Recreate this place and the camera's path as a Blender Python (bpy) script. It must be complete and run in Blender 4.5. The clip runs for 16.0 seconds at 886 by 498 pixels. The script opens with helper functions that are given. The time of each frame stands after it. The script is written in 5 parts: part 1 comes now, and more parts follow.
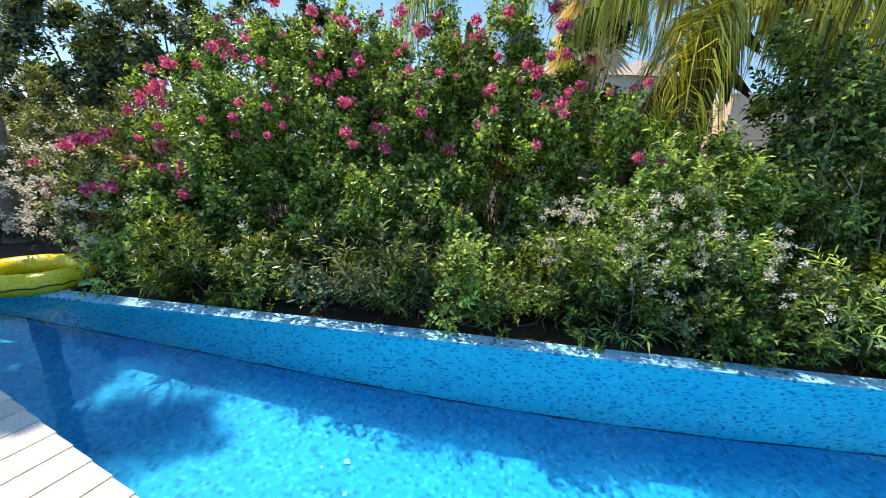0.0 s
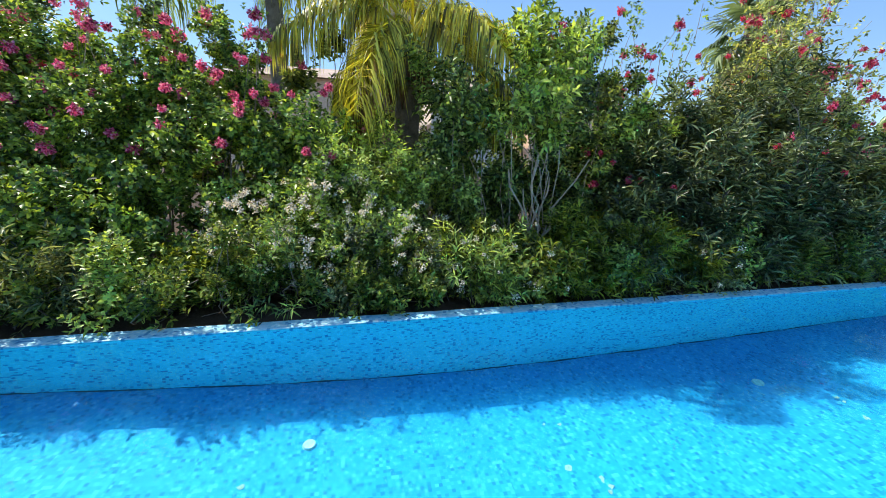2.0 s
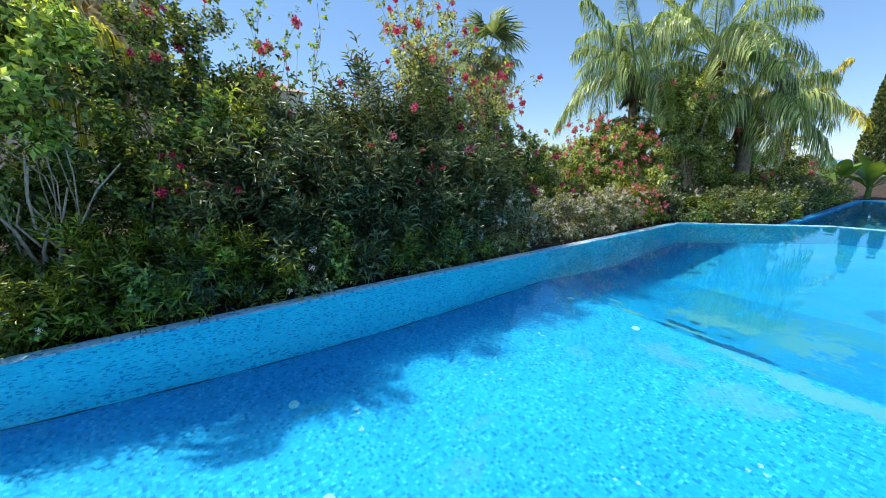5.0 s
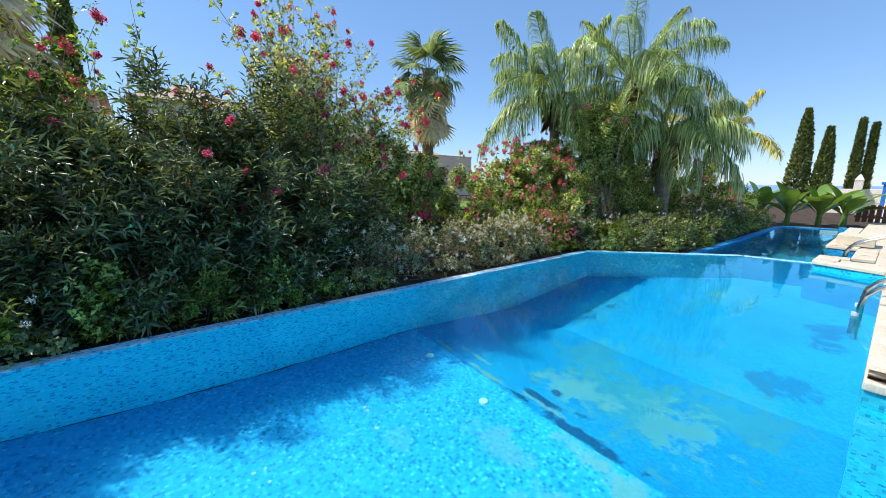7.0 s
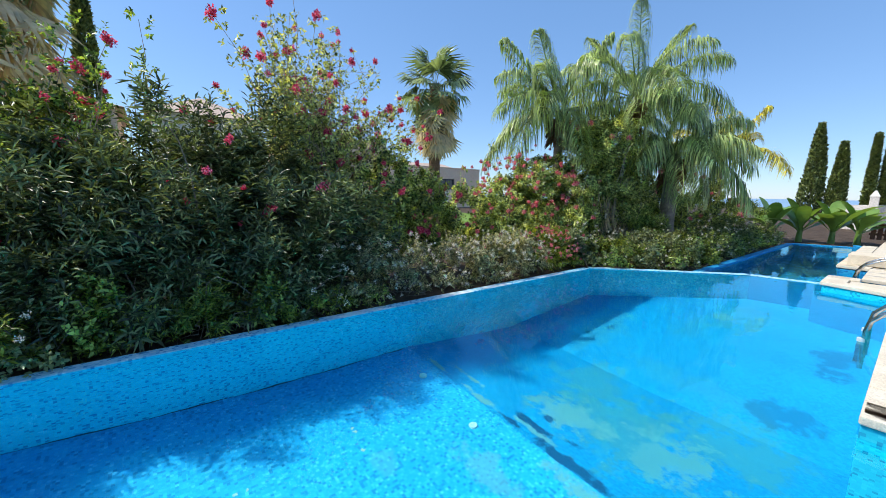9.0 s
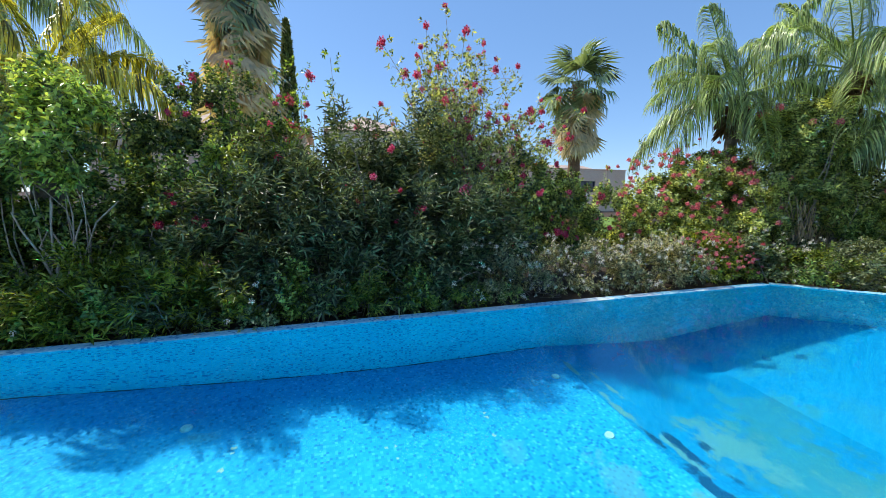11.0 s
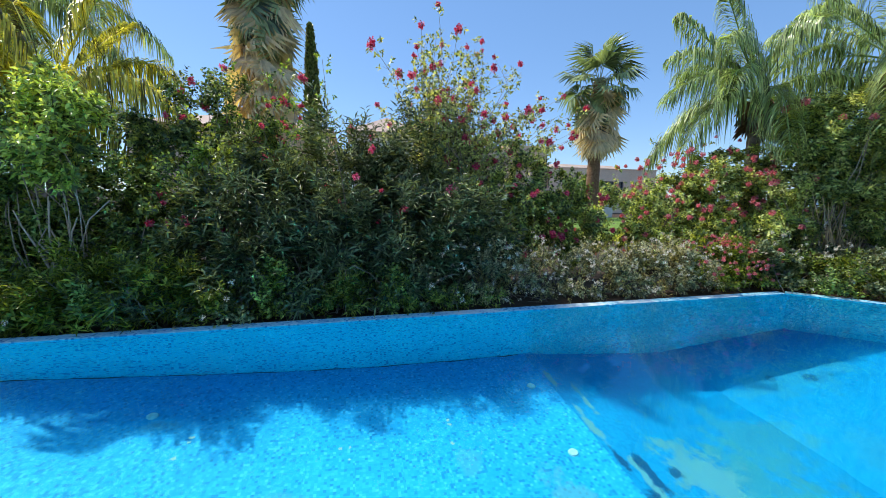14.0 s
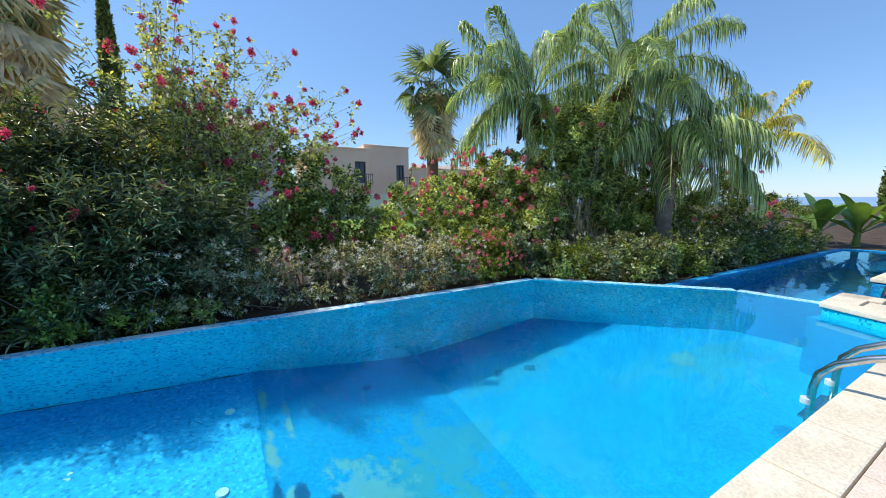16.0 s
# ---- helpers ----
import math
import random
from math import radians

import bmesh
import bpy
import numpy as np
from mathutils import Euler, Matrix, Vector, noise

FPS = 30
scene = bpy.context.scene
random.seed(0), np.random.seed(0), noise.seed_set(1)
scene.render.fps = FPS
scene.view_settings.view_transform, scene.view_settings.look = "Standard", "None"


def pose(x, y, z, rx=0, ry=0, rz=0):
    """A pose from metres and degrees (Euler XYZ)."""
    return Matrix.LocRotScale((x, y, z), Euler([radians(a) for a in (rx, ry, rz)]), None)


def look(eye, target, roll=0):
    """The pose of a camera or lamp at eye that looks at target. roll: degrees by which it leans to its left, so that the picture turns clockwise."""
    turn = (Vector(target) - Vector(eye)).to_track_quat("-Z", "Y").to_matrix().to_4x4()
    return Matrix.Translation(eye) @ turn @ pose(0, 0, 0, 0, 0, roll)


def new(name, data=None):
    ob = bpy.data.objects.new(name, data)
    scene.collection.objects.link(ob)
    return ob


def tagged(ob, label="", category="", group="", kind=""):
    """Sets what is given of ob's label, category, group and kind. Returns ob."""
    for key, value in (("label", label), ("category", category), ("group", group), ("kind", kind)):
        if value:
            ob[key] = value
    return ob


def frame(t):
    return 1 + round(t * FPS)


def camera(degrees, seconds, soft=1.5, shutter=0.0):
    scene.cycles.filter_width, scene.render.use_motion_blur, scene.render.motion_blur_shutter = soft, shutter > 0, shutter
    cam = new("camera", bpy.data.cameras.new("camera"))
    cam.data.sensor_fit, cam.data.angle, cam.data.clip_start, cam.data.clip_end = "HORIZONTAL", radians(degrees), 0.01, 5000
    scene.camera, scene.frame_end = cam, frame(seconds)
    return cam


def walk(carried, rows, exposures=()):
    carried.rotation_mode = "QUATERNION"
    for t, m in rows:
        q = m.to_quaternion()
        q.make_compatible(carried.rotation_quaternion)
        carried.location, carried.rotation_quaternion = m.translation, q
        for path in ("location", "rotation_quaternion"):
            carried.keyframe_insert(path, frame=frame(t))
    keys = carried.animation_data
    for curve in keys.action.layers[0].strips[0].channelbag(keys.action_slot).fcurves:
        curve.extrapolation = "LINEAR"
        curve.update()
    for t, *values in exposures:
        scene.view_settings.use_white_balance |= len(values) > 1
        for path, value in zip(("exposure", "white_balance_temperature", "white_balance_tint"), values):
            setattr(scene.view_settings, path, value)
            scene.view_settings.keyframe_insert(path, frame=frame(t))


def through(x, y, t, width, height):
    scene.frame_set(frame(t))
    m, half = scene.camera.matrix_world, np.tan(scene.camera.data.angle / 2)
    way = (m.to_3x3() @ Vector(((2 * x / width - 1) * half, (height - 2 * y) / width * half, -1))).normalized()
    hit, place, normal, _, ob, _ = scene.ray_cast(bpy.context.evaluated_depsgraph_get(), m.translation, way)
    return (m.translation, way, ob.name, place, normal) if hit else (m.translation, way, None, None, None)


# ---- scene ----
cam = camera(100.1, 16.0, 0.6)
PATH = [
    (0, (0.275, -2.564, 1.407), (0.04, -0.655, 0.857), 2.8),
    (0.5, (0.756, -2.674, 1.385), (0.585, -0.751, 0.861), 1.5),
    (1, (1.16, -2.771, 1.391), (1.2, -0.838, 0.878), 1.7),
    (1.5, (1.552, -2.939, 1.377), (1.787, -1.017, 0.875), 1.6),
    (2, (1.988, -3.032, 1.378), (2.414, -1.142, 0.882), 1.5),
    (2.5, (2.456, -3.188, 1.336), (3.032, -1.332, 0.865), 1.3),
    (3, (3.056, -3.285, 1.33), (3.752, -1.47, 0.859), 0.8),
    (3.5, (3.369, -3.453, 1.41), (4.263, -1.732, 0.922), 1.3),
    (4, (3.871, -3.508, 1.38), (4.898, -1.863, 0.892), 0.9),
    (4.5, (4.352, -3.611, 1.354), (5.438, -1.996, 0.892), 0.1),
    (4.7, (4.538, -3.681, 1.357), (5.635, -2.075, 0.895), -0.1),
    (6.8, (6.466, -4.112, 1.409), (7.703, -2.586, 1.035), 0.5),
    (7, (6.559, -4.106, 1.415), (7.806, -2.583, 1.057), 0.6),
    (7.5, (6.677, -4.131, 1.429), (7.93, -2.606, 1.104), 0.7),
    (8, (6.708, -4.136, 1.417), (7.964, -2.612, 1.102), 0.8),
    (8.2, (6.701, -4.142, 1.432), (7.958, -2.617, 1.122), 0.8),
    (10.3, (6.703, -4.289, 1.527), (7.64, -2.548, 1.224), 1.4),
    (10.5, (6.67, -4.279, 1.521), (7.53, -2.499, 1.217), 1.3),
    (11, (6.582, -4.298, 1.456), (7.179, -2.411, 1.168), 0.5),
    (11.5, (6.535, -4.313, 1.474), (6.847, -2.36, 1.178), 0.6),
    (12, (6.509, -4.313, 1.482), (6.585, -2.337, 1.182), 0.7),
    (12.5, (6.54, -4.289, 1.501), (6.564, -2.312, 1.194), 1.0),
    (13, (6.671, -4.277, 1.485), (6.771, -2.302, 1.188), 1.0),
    (13.5, (6.847, -4.352, 1.466), (7.129, -2.393, 1.178), 1.0),
    (14, (7.186, -4.401, 1.466), (7.639, -2.475, 1.178), 0.7),
    (14.5, (7.602, -4.447, 1.47), (8.232, -2.571, 1.183), 0.7),
    (15, (8.058, -4.577, 1.44), (8.834, -2.755, 1.164), 0.2),
    (15.5, (8.601, -4.715, 1.44), (9.487, -2.944, 1.156), 0.2),
    (16, (9.166, -4.782, 1.431), (10.165, -3.073, 1.152), 0.0),
]
walk(cam, [(t, look(eye, target, roll)) for t, eye, target, roll in PATH], [(0.0, 0.54, 6750, 10), (3.5, 0.44, 6750, 10), (7.5, 0.32, 6550, 10), (12.0, 0.26, 6450, 10), (16.0, 0.28, 6500, 10)])

# ---- world, sun ----
SUN = Vector((-0.52, 0.46, 1.0)).normalized()
world = bpy.data.worlds.new("sky")
scene.world = world
world.use_nodes = True
wn = world.node_tree.nodes
sky = wn.new("ShaderNodeTexSky")
sky.sky_type = "NISHITA"
sky.sun_disc = False
sky.sun_elevation = math.asin(SUN.z)
sky.sun_rotation = math.atan2(SUN.x, SUN.y)
sky.air_density, sky.dust_density, sky.ozone_density = 1.0, 0.1, 3.0
wn["Background"].inputs["Strength"].default_value = 0.15
vivid = wn.new("ShaderNodeHueSaturation")
vivid.inputs["Saturation"].default_value = 0.95
world.node_tree.links.new(sky.outputs["Color"], vivid.inputs["Color"])
haze = wn.new("ShaderNodeMix")
haze.data_type, haze.blend_type = "RGBA", "MULTIPLY"
haze.inputs[0].default_value, haze.inputs[7].default_value = 1.0, (0.92, 1.0, 1.10, 1)
world.node_tree.links.new(vivid.outputs["Color"], haze.inputs[6])
clear = wn.new("ShaderNodeMix")
clear.data_type = "RGBA"
clear.inputs[0].default_value, clear.inputs[7].default_value = 0.45, (0.85, 2.15, 4.5, 1)
world.node_tree.links.new(haze.outputs[2], clear.inputs[6])
world.node_tree.links.new(clear.outputs[2], wn["Background"].inputs["Color"])
sun = new("sun", bpy.data.lights.new("sun", "SUN"))
sun.data.energy, sun.data.angle, sun.data.color = 4.2, radians(0.55), (1.0, 0.94, 0.83)
sun.matrix_world = look(SUN * 60, (0, 0, 0))

# ---- materials ----
def material(name):
    m = bpy.data.materials.new(name)
    m.use_nodes = True
    return m, m.node_tree.nodes, m.node_tree.links, m.node_tree.nodes["Principled BSDF"]


def ramp(nodes, stops, mode="LINEAR"):
    r = nodes.new("ShaderNodeValToRGB")
    r.color_ramp.interpolation = mode
    els = r.color_ramp.elements
    while len(els) < len(stops):
        els.new(0.5)
    for e, (p, c) in zip(els, stops):
        e.position, e.color = p, (*c, 1)
    return r


def noise_tex(nodes, links, scale, detail=4, coord="Object", rough=0.55):
    tc = nodes.new("ShaderNodeTexCoord")
    n = nodes.new("ShaderNodeTexNoise")
    n.inputs["Scale"].default_value, n.inputs["Detail"].default_value = scale, detail
    n.inputs["Roughness"].default_value = rough
    links.new(tc.outputs[coord], n.inputs["Vector"])
    return n


def mixc(nodes, links, fac, a, b, blend="MIX"):
    m = nodes.new("ShaderNodeMix")
    m.data_type, m.blend_type = "RGBA", blend
    for sock, v in ((m.inputs[0], fac), (m.inputs[6], a), (m.inputs[7], b)):
        if isinstance(v, bpy.types.NodeSocket):
            links.new(v, sock)
        elif isinstance(v, tuple):
            sock.default_value = (*v, 1)
        else:
            sock.default_value = v
    return m.outputs[2]


def rough_mat(name, c1, c2, scale=8.0, fine=90.0, rough=0.8, bump=0.3, per_object=0.0, spec=0.3):
    m, n, l, p = material(name)
    big, small = noise_tex(n, l, scale, 5), noise_tex(n, l, fine, 3)
    r = ramp(n, [(0.3, c1), (0.7, c2)])
    l.new(big.outputs["Fac"], r.inputs["Fac"])
    grain = ramp(n, [(0.25, (0.72, 0.72, 0.72)), (0.75, (1.12, 1.12, 1.12))])
    l.new(small.outputs["Fac"], grain.inputs["Fac"])
    col = mixc(n, l, 1.0, r.outputs["Color"], grain.outputs["Color"], "MULTIPLY")
    if per_object:
        info = n.new("ShaderNodeObjectInfo")
        v = ramp(n, [(0.0, (1 - per_object,) * 3), (1.0, (1 + per_object, 1 + per_object * 0.9, 1 + per_object * 0.8))])
        l.new(info.outputs["Random"], v.inputs["Fac"])
        col = mixc(n, l, 1.0, col, v.outputs["Color"], "MULTIPLY")
    l.new(col, p.inputs["Base Color"])
    p.inputs["Roughness"].default_value = rough
    p.inputs["Specular IOR Level"].default_value = spec
    b = n.new("ShaderNodeBump")
    b.inputs["Strength"].default_value, b.inputs["Distance"].default_value = bump, 0.01
    l.new(small.outputs["Fac"], b.inputs["Height"])
    l.new(b.outputs["Normal"], p.inputs["Normal"])
    return m


def leaf_mat(name, dark, mid, light, glow=0.5, rough=0.36, through=(1.7, 1.45, 0.45)):
    """Leaves: colour by leaf and by patch, some light passing through."""
    m, n, l, p = material(name)
    geo = n.new("ShaderNodeNewGeometry")
    glow *= 0.75
    # tones pushed apart: dark gaps and lit leaves are put into the colour
    dark, mid, light = tuple(0.32 * c for c in dark), tuple(min(0.88, 1.15 * c) for c in mid), tuple(min(0.9, 1.4 * c) for c in light)
    r = ramp(n, [(0.0, dark), (0.5, mid), (1.0, light)])
    l.new(geo.outputs["Random Per Island"], r.inputs["Fac"])
    patch = noise_tex(n, l, 2.2, 3)
    pr = ramp(n, [(0.3, (0.62, 0.66, 0.64)), (0.7, (1.3, 1.26, 1.12))])
    l.new(patch.outputs["Fac"], pr.inputs["Fac"])
    col = mixc(n, l, 1.0, r.outputs["Color"], pr.outputs["Color"], "MULTIPLY")
    l.new(col, p.inputs["Base Color"])
    p.inputs["Roughness"].default_value = rough
    p.inputs["Specular IOR Level"].default_value = 0.45
    tr = n.new("ShaderNodeBsdfTranslucent")
    warm = mixc(n, l, 1.0, col, through, "MULTIPLY")
    l.new(warm, tr.inputs["Color"])
    mix = n.new("ShaderNodeMixShader")
    mix.inputs[0].default_value = glow
    l.new(p.outputs["BSDF"], mix.inputs[1])
    l.new(tr.outputs["BSDF"], mix.inputs[2])
    l.new(mix.outputs["Shader"], n["Material Output"].inputs["Surface"])
    return m


def mosaic_mat(name, stops, size=0.03, stains=(), gloss=0.6, spec=0.18):
    """Glass mosaic: one colour a square, with lime and dust on it in patches."""
    m, n, l, p = material(name)
    tc = n.new("ShaderNodeTexCoord")
    off = n.new("ShaderNodeVectorMath")
    off.operation = "MULTIPLY_ADD"
    off.inputs[1].default_value, off.inputs[2].default_value = (1 / size,) * 3, (0.37, 0.41, 0.43)
    l.new(tc.outputs["Object"], off.inputs[0])
    cell = n.new("ShaderNodeVectorMath")
    cell.operation = "FLOOR"
    l.new(off.outputs[0], cell.inputs[0])
    wnz = n.new("ShaderNodeTexWhiteNoise")
    l.new(cell.outputs[0], wnz.inputs["Vector"])
    r = ramp(n, stops)
    l.new(wnz.outputs["Value"], r.inputs["Fac"])
    patch = noise_tex(n, l, 1.3, 5)
    pr = ramp(n, [(0.3, (0.86, 0.9, 0.94)), (0.7, (1.08, 1.06, 1.02))])
    l.new(patch.outputs["Fac"], pr.inputs["Fac"])
    col = mixc(n, l, 1.0, r.outputs["Color"], pr.outputs["Color"], "MULTIPLY")
    fray = noise_tex(n, l, 4.2, 9, rough=0.68)
    for (cx, cy, rx, ry, amount, colour) in stains:
        sub = n.new("ShaderNodeVectorMath")
        sub.operation = "SUBTRACT"
        sub.inputs[1].default_value = (cx, cy, 0)
        l.new(tc.outputs["Object"], sub.inputs[0])
        mul = n.new("ShaderNodeVectorMath")
        mul.operation = "MULTIPLY"
        mul.inputs[1].default_value = (1 / rx, 1 / ry, 0)
        l.new(sub.outputs[0], mul.inputs[0])
        size_ = n.new("ShaderNodeVectorMath")
        size_.operation = "LENGTH"
        l.new(mul.outputs[0], size_.inputs[0])
        near = n.new("ShaderNodeMath")
        near.operation = "MULTIPLY_ADD"
        near.inputs[1].default_value, near.inputs[2].default_value = -0.24, 0.28
        l.new(size_.outputs["Value"], near.inputs[0])
        total = n.new("ShaderNodeMath")
        total.operation = "ADD"
        l.new(near.outputs[0], total.inputs[0])
        l.new(fray.outputs["Fac"], total.inputs[1])
        mask = ramp(n, [(0.53, (0, 0, 0)), (0.64, (amount,) * 3)])
        l.new(total.outputs[0], mask.inputs["Fac"])
        col = mixc(n, l, mask.outputs["Color"], col, colour)
    l.new(col, p.inputs["Base Color"])
    p.inputs["Roughness"].default_value = gloss
    p.inputs["Specular IOR Level"].default_value = spec
    b = n.new("ShaderNodeBump")
    b.inputs["Strength"].default_value, b.inputs["Distance"].default_value = 0.15, 0.002
    l.new(wnz.outputs["Value"], b.inputs["Height"])
    l.new(b.outputs["Normal"], p.inputs["Normal"])
    return m


LIME, SILT, SCALE, SAND = (0.05, 0.27, 0.33), (0.008, 0.09, 0.20), (0.16, 0.34, 0.36), (0.14, 0.34, 0.40)
MOSAIC = [(0.0, (0.008, 0.22, 0.45)), (0.12, (0.010, 0.27, 0.51)), (0.18, (0.010, 0.315, 0.61)), (0.6, (0.014, 0.345, 0.63)), (0.9, (0.028, 0.39, 0.67)), (1.0, (0.08, 0.46, 0.72))]
rfm = np.random.default_rng(21)
floor_marks = [(9.2, -2.75, 0.10, 0.34, 0.9, SCALE), (9.12, -3.3, 0.16, 0.5, 0.85, SCALE), (8.75, -2.2, 0.16, 0.3, 0.5, SCALE), (8.6, -3.0, 0.2, 0.3, 0.55, SCALE)]
floor_marks += [(rfm.uniform(0.5, 8.4), rfm.uniform(-3.2, -0.9), rfm.uniform(0.08, 0.3), rfm.uniform(0.06, 0.2), 0.3, SAND) for k in range(14)]
mosaic_floor = mosaic_mat("pool_mosaic_floor", MOSAIC, 0.024, floor_marks)
mosaic_wall = mosaic_mat("pool_mosaic_wall", [(0.0, (0.004, 0.22, 0.46)), (0.12, (0.006, 0.36, 0.58)), (0.18, (0.006, 0.54, 0.71)), (0.8, (0.010, 0.60, 0.75)), (1.0, (0.04, 0.65, 0.79))], 0.024, [(11.3, 0, 0.5, 9, 0.35, LIME), (12.6, 0, 0.7, 9, 0.35, LIME), (10.0, 0, 0.6, 9, 0.3, LIME)])
# the slope: pale flaking along its top, dark silt in the fold, a broad greenish crust further down
deep_marks = [(10.3, -2.6, 0.75, 0.9, 0.80, LIME), (10.9, -1.9, 0.55, 0.5, 0.6, LIME), (10.9, -3.3, 0.6, 0.6, 0.7, LIME), (10.0, -2.2, 0.35, 0.4, 0.7, SCALE), (10.3, -3.1, 0.5, 0.4, 0.5, SCALE), (11.9, -2.6, 0.3, 0.9, 0.3, LIME),
              (12.45, -1.2, 0.9, 0.28, 0.4, LIME), (14.45, -2.3, 0.22, 0.16, 0.7, SAND), (14.6, -2.5, 0.8, 0.4, 0.5, LIME), (13.7, -2.1, 0.6, 0.2, 0.3, LIME), (12.6, -1.24, 0.14, 0.1, 0.8, SILT), (12.2, -1.1, 0.07, 0.06, 0.6, SILT),
              (9.36, -0.70, 0.035, 0.22, 1.0, SCALE), (9.56, -1.15, 0.04, 0.26, 1.0, SCALE), (9.37, -1.5, 0.05, 0.3, 1.0, SCALE), (9.46, -2.1, 0.05, 0.35, 0.9, SCALE),
              (9.36, -1.95, 0.05, 0.2, 1.0, SILT), (9.53, -2.05, 0.06, 0.28, 1.0, SILT), (9.36, -2.6, 0.08, 0.45, 1.0, SILT), (9.75, -2.1, 0.07, 0.08, 0.9, SILT), (9.62, -2.5, 0.08, 0.10, 0.8, SILT), (13.75, -3.75, 0.5, 0.22, 0.6, SILT), (12.0, -3.55, 0.25, 0.3, 0.55, SILT)]
mosaic_deep = mosaic_mat("pool_mosaic_deep", [(0.0, (0.001, 0.24, 0.48)), (0.5, (0.002, 0.265, 0.52)), (1.0, (0.004, 0.29, 0.56))], 0.024, deep_marks)
mosaic_dark = mosaic_mat("pool_mosaic_dark", [(0.0, (0.008, 0.16, 0.40)), (0.5, (0.015, 0.28, 0.56)), (1.0, (0.04, 0.40, 0.64))], 0.03, [(18, -2.3, 1.0, 0.5, 0.6, SILT), (21, -2.4, 1.2, 0.5, 0.6, SILT)])

# rim tiles: sunlit sheen and white sun patches painted in, along with lime
RIM = [(0.0, (0.05, 0.26, 0.50)), (0.12, (0.10, 0.40, 0.62)), (0.2, (0.24, 0.60, 0.76)), (0.7, (0.36, 0.68, 0.80)), (1.0, (0.56, 0.76, 0.82))]
mosaic_rim = mosaic_mat("pool_mosaic_rim", RIM, 0.024, [(x, -0.1, 0.4, 0.3, 0.75, (0.72, 0.78, 0.78)) for x in (8.6, 10.1, 11.0, 12.4, 14.3, 15.2)], 0.5, 0.4)

# water: a clear refracting sheet with faint ripples
water_mat, n_, l_, p_ = material("pool_water")
g_ = n_.new("ShaderNodeBsdfGlass")
g_.inputs["IOR"].default_value, g_.inputs["Roughness"].default_value = 1.333, 0.0
g_.inputs["Color"].default_value = (0.50, 0.95, 1.0, 1)
rip = noise_tex(n_, l_, 2.6, 2)
bmp = n_.new("ShaderNodeBump")
bmp.inputs["Strength"].default_value, bmp.inputs["Distance"].default_value = 0.06, 0.05
l_.new(rip.outputs["Fac"], bmp.inputs["Height"])
l_.new(bmp.outputs["Normal"], g_.inputs["Normal"])
l_.new(g_.outputs["BSDF"], n_["Material Output"].inputs["Surface"])
n_.remove(p_)

soil = rough_mat("garden_soil", (0.045, 0.03, 0.02), (0.11, 0.075, 0.05), 3.0, 60, 0.95, 0.8)
stone = rough_mat("cream_stone", (0.68, 0.58, 0.43), (0.77, 0.69, 0.55), 4.0, 70, 0.75, 0.25, 0.07)
paver = rough_mat("pink_stone", (0.66, 0.53, 0.42), (0.76, 0.65, 0.54), 5.0, 80, 0.8, 0.3, 0.1)
wood = rough_mat("weathered_teak", (0.74, 0.64, 0.52), (0.88, 0.79, 0.67), 6.0, 120, 0.75, 0.5, 0.12)
bark = rough_mat("grey_bark", (0.16, 0.13, 0.10), (0.32, 0.27, 0.22), 9.0, 70, 0.9, 0.9)
fibre = rough_mat("brown_fibre", (0.16, 0.08, 0.045), (0.34, 0.20, 0.12), 11.0, 80, 0.95, 1.0)
twig_mat = rough_mat("pale_twig", (0.30, 0.24, 0.17), (0.55, 0.46, 0.35), 14.0, 90, 0.85, 0.5)
plaster = rough_mat("cream_plaster", (0.92, 0.63, 0.43), (0.94, 0.71, 0.53), 0.6, 20, 0.9, 0.2)
white_plaster = rough_mat("white_plaster", (0.80, 0.74, 0.67), (0.87, 0.82, 0.76), 0.8, 20, 0.9, 0.2)
terracotta = rough_mat("terracotta", (0.52, 0.38, 0.30), (0.66, 0.52, 0.42), 2.0, 25, 0.85, 0.4)
dark_paint = rough_mat("dark_blue_paint", (0.03, 0.04, 0.07), (0.06, 0.08, 0.12), 2.0, 40, 0.5, 0.1)
brown_wood = rough_mat("brown_stained_wood", (0.13, 0.06, 0.035), (0.24, 0.12, 0.07), 4.0, 70, 0.7, 0.4, 0.15)
blue_cloth = rough_mat("blue_canvas", (0.02, 0.16, 0.55), (0.04, 0.24, 0.68), 3.0, 60, 0.8, 0.2)
yellow_vinyl = rough_mat("yellow_vinyl", (0.90, 0.66, 0.01), (0.95, 0.74, 0.02), 3.0, 40, 0.22, 0.03, spec=0.6)
black_ink = rough_mat("black_print", (0.02, 0.02, 0.02), (0.05, 0.05, 0.05), 9, 60, 0.4, 0.05)
white_plastic = rough_mat("white_plastic", (0.55, 0.62, 0.64), (0.68, 0.72, 0.72), 9, 60, 0.4, 0.05)
lime_dirt = rough_mat("lime_deposit", (0.40, 0.46, 0.42), (0.62, 0.62, 0.52), 9, 60, 0.9, 0.2)
dark_dirt = rough_mat("dark_silt", (0.015, 0.06, 0.12), (0.04, 0.12, 0.20), 9, 60, 0.9, 0.2)
lawn_mat = rough_mat("lawn", (0.10, 0.20, 0.03), (0.22, 0.34, 0.05), 2, 60, 0.9, 0.9)
sea_mat = rough_mat("far_sea", (0.20, 0.34, 0.50), (0.26, 0.40, 0.56), 0.01, 0.1, 0.6, 0.0)
steel, ns_, ls_, ps_ = material("steel_tube")
ps_.inputs["Metallic"].default_value, ps_.inputs["Roughness"].default_value = 1.0, 0.22
st = noise_tex(ns_, ls_, 30, 4)
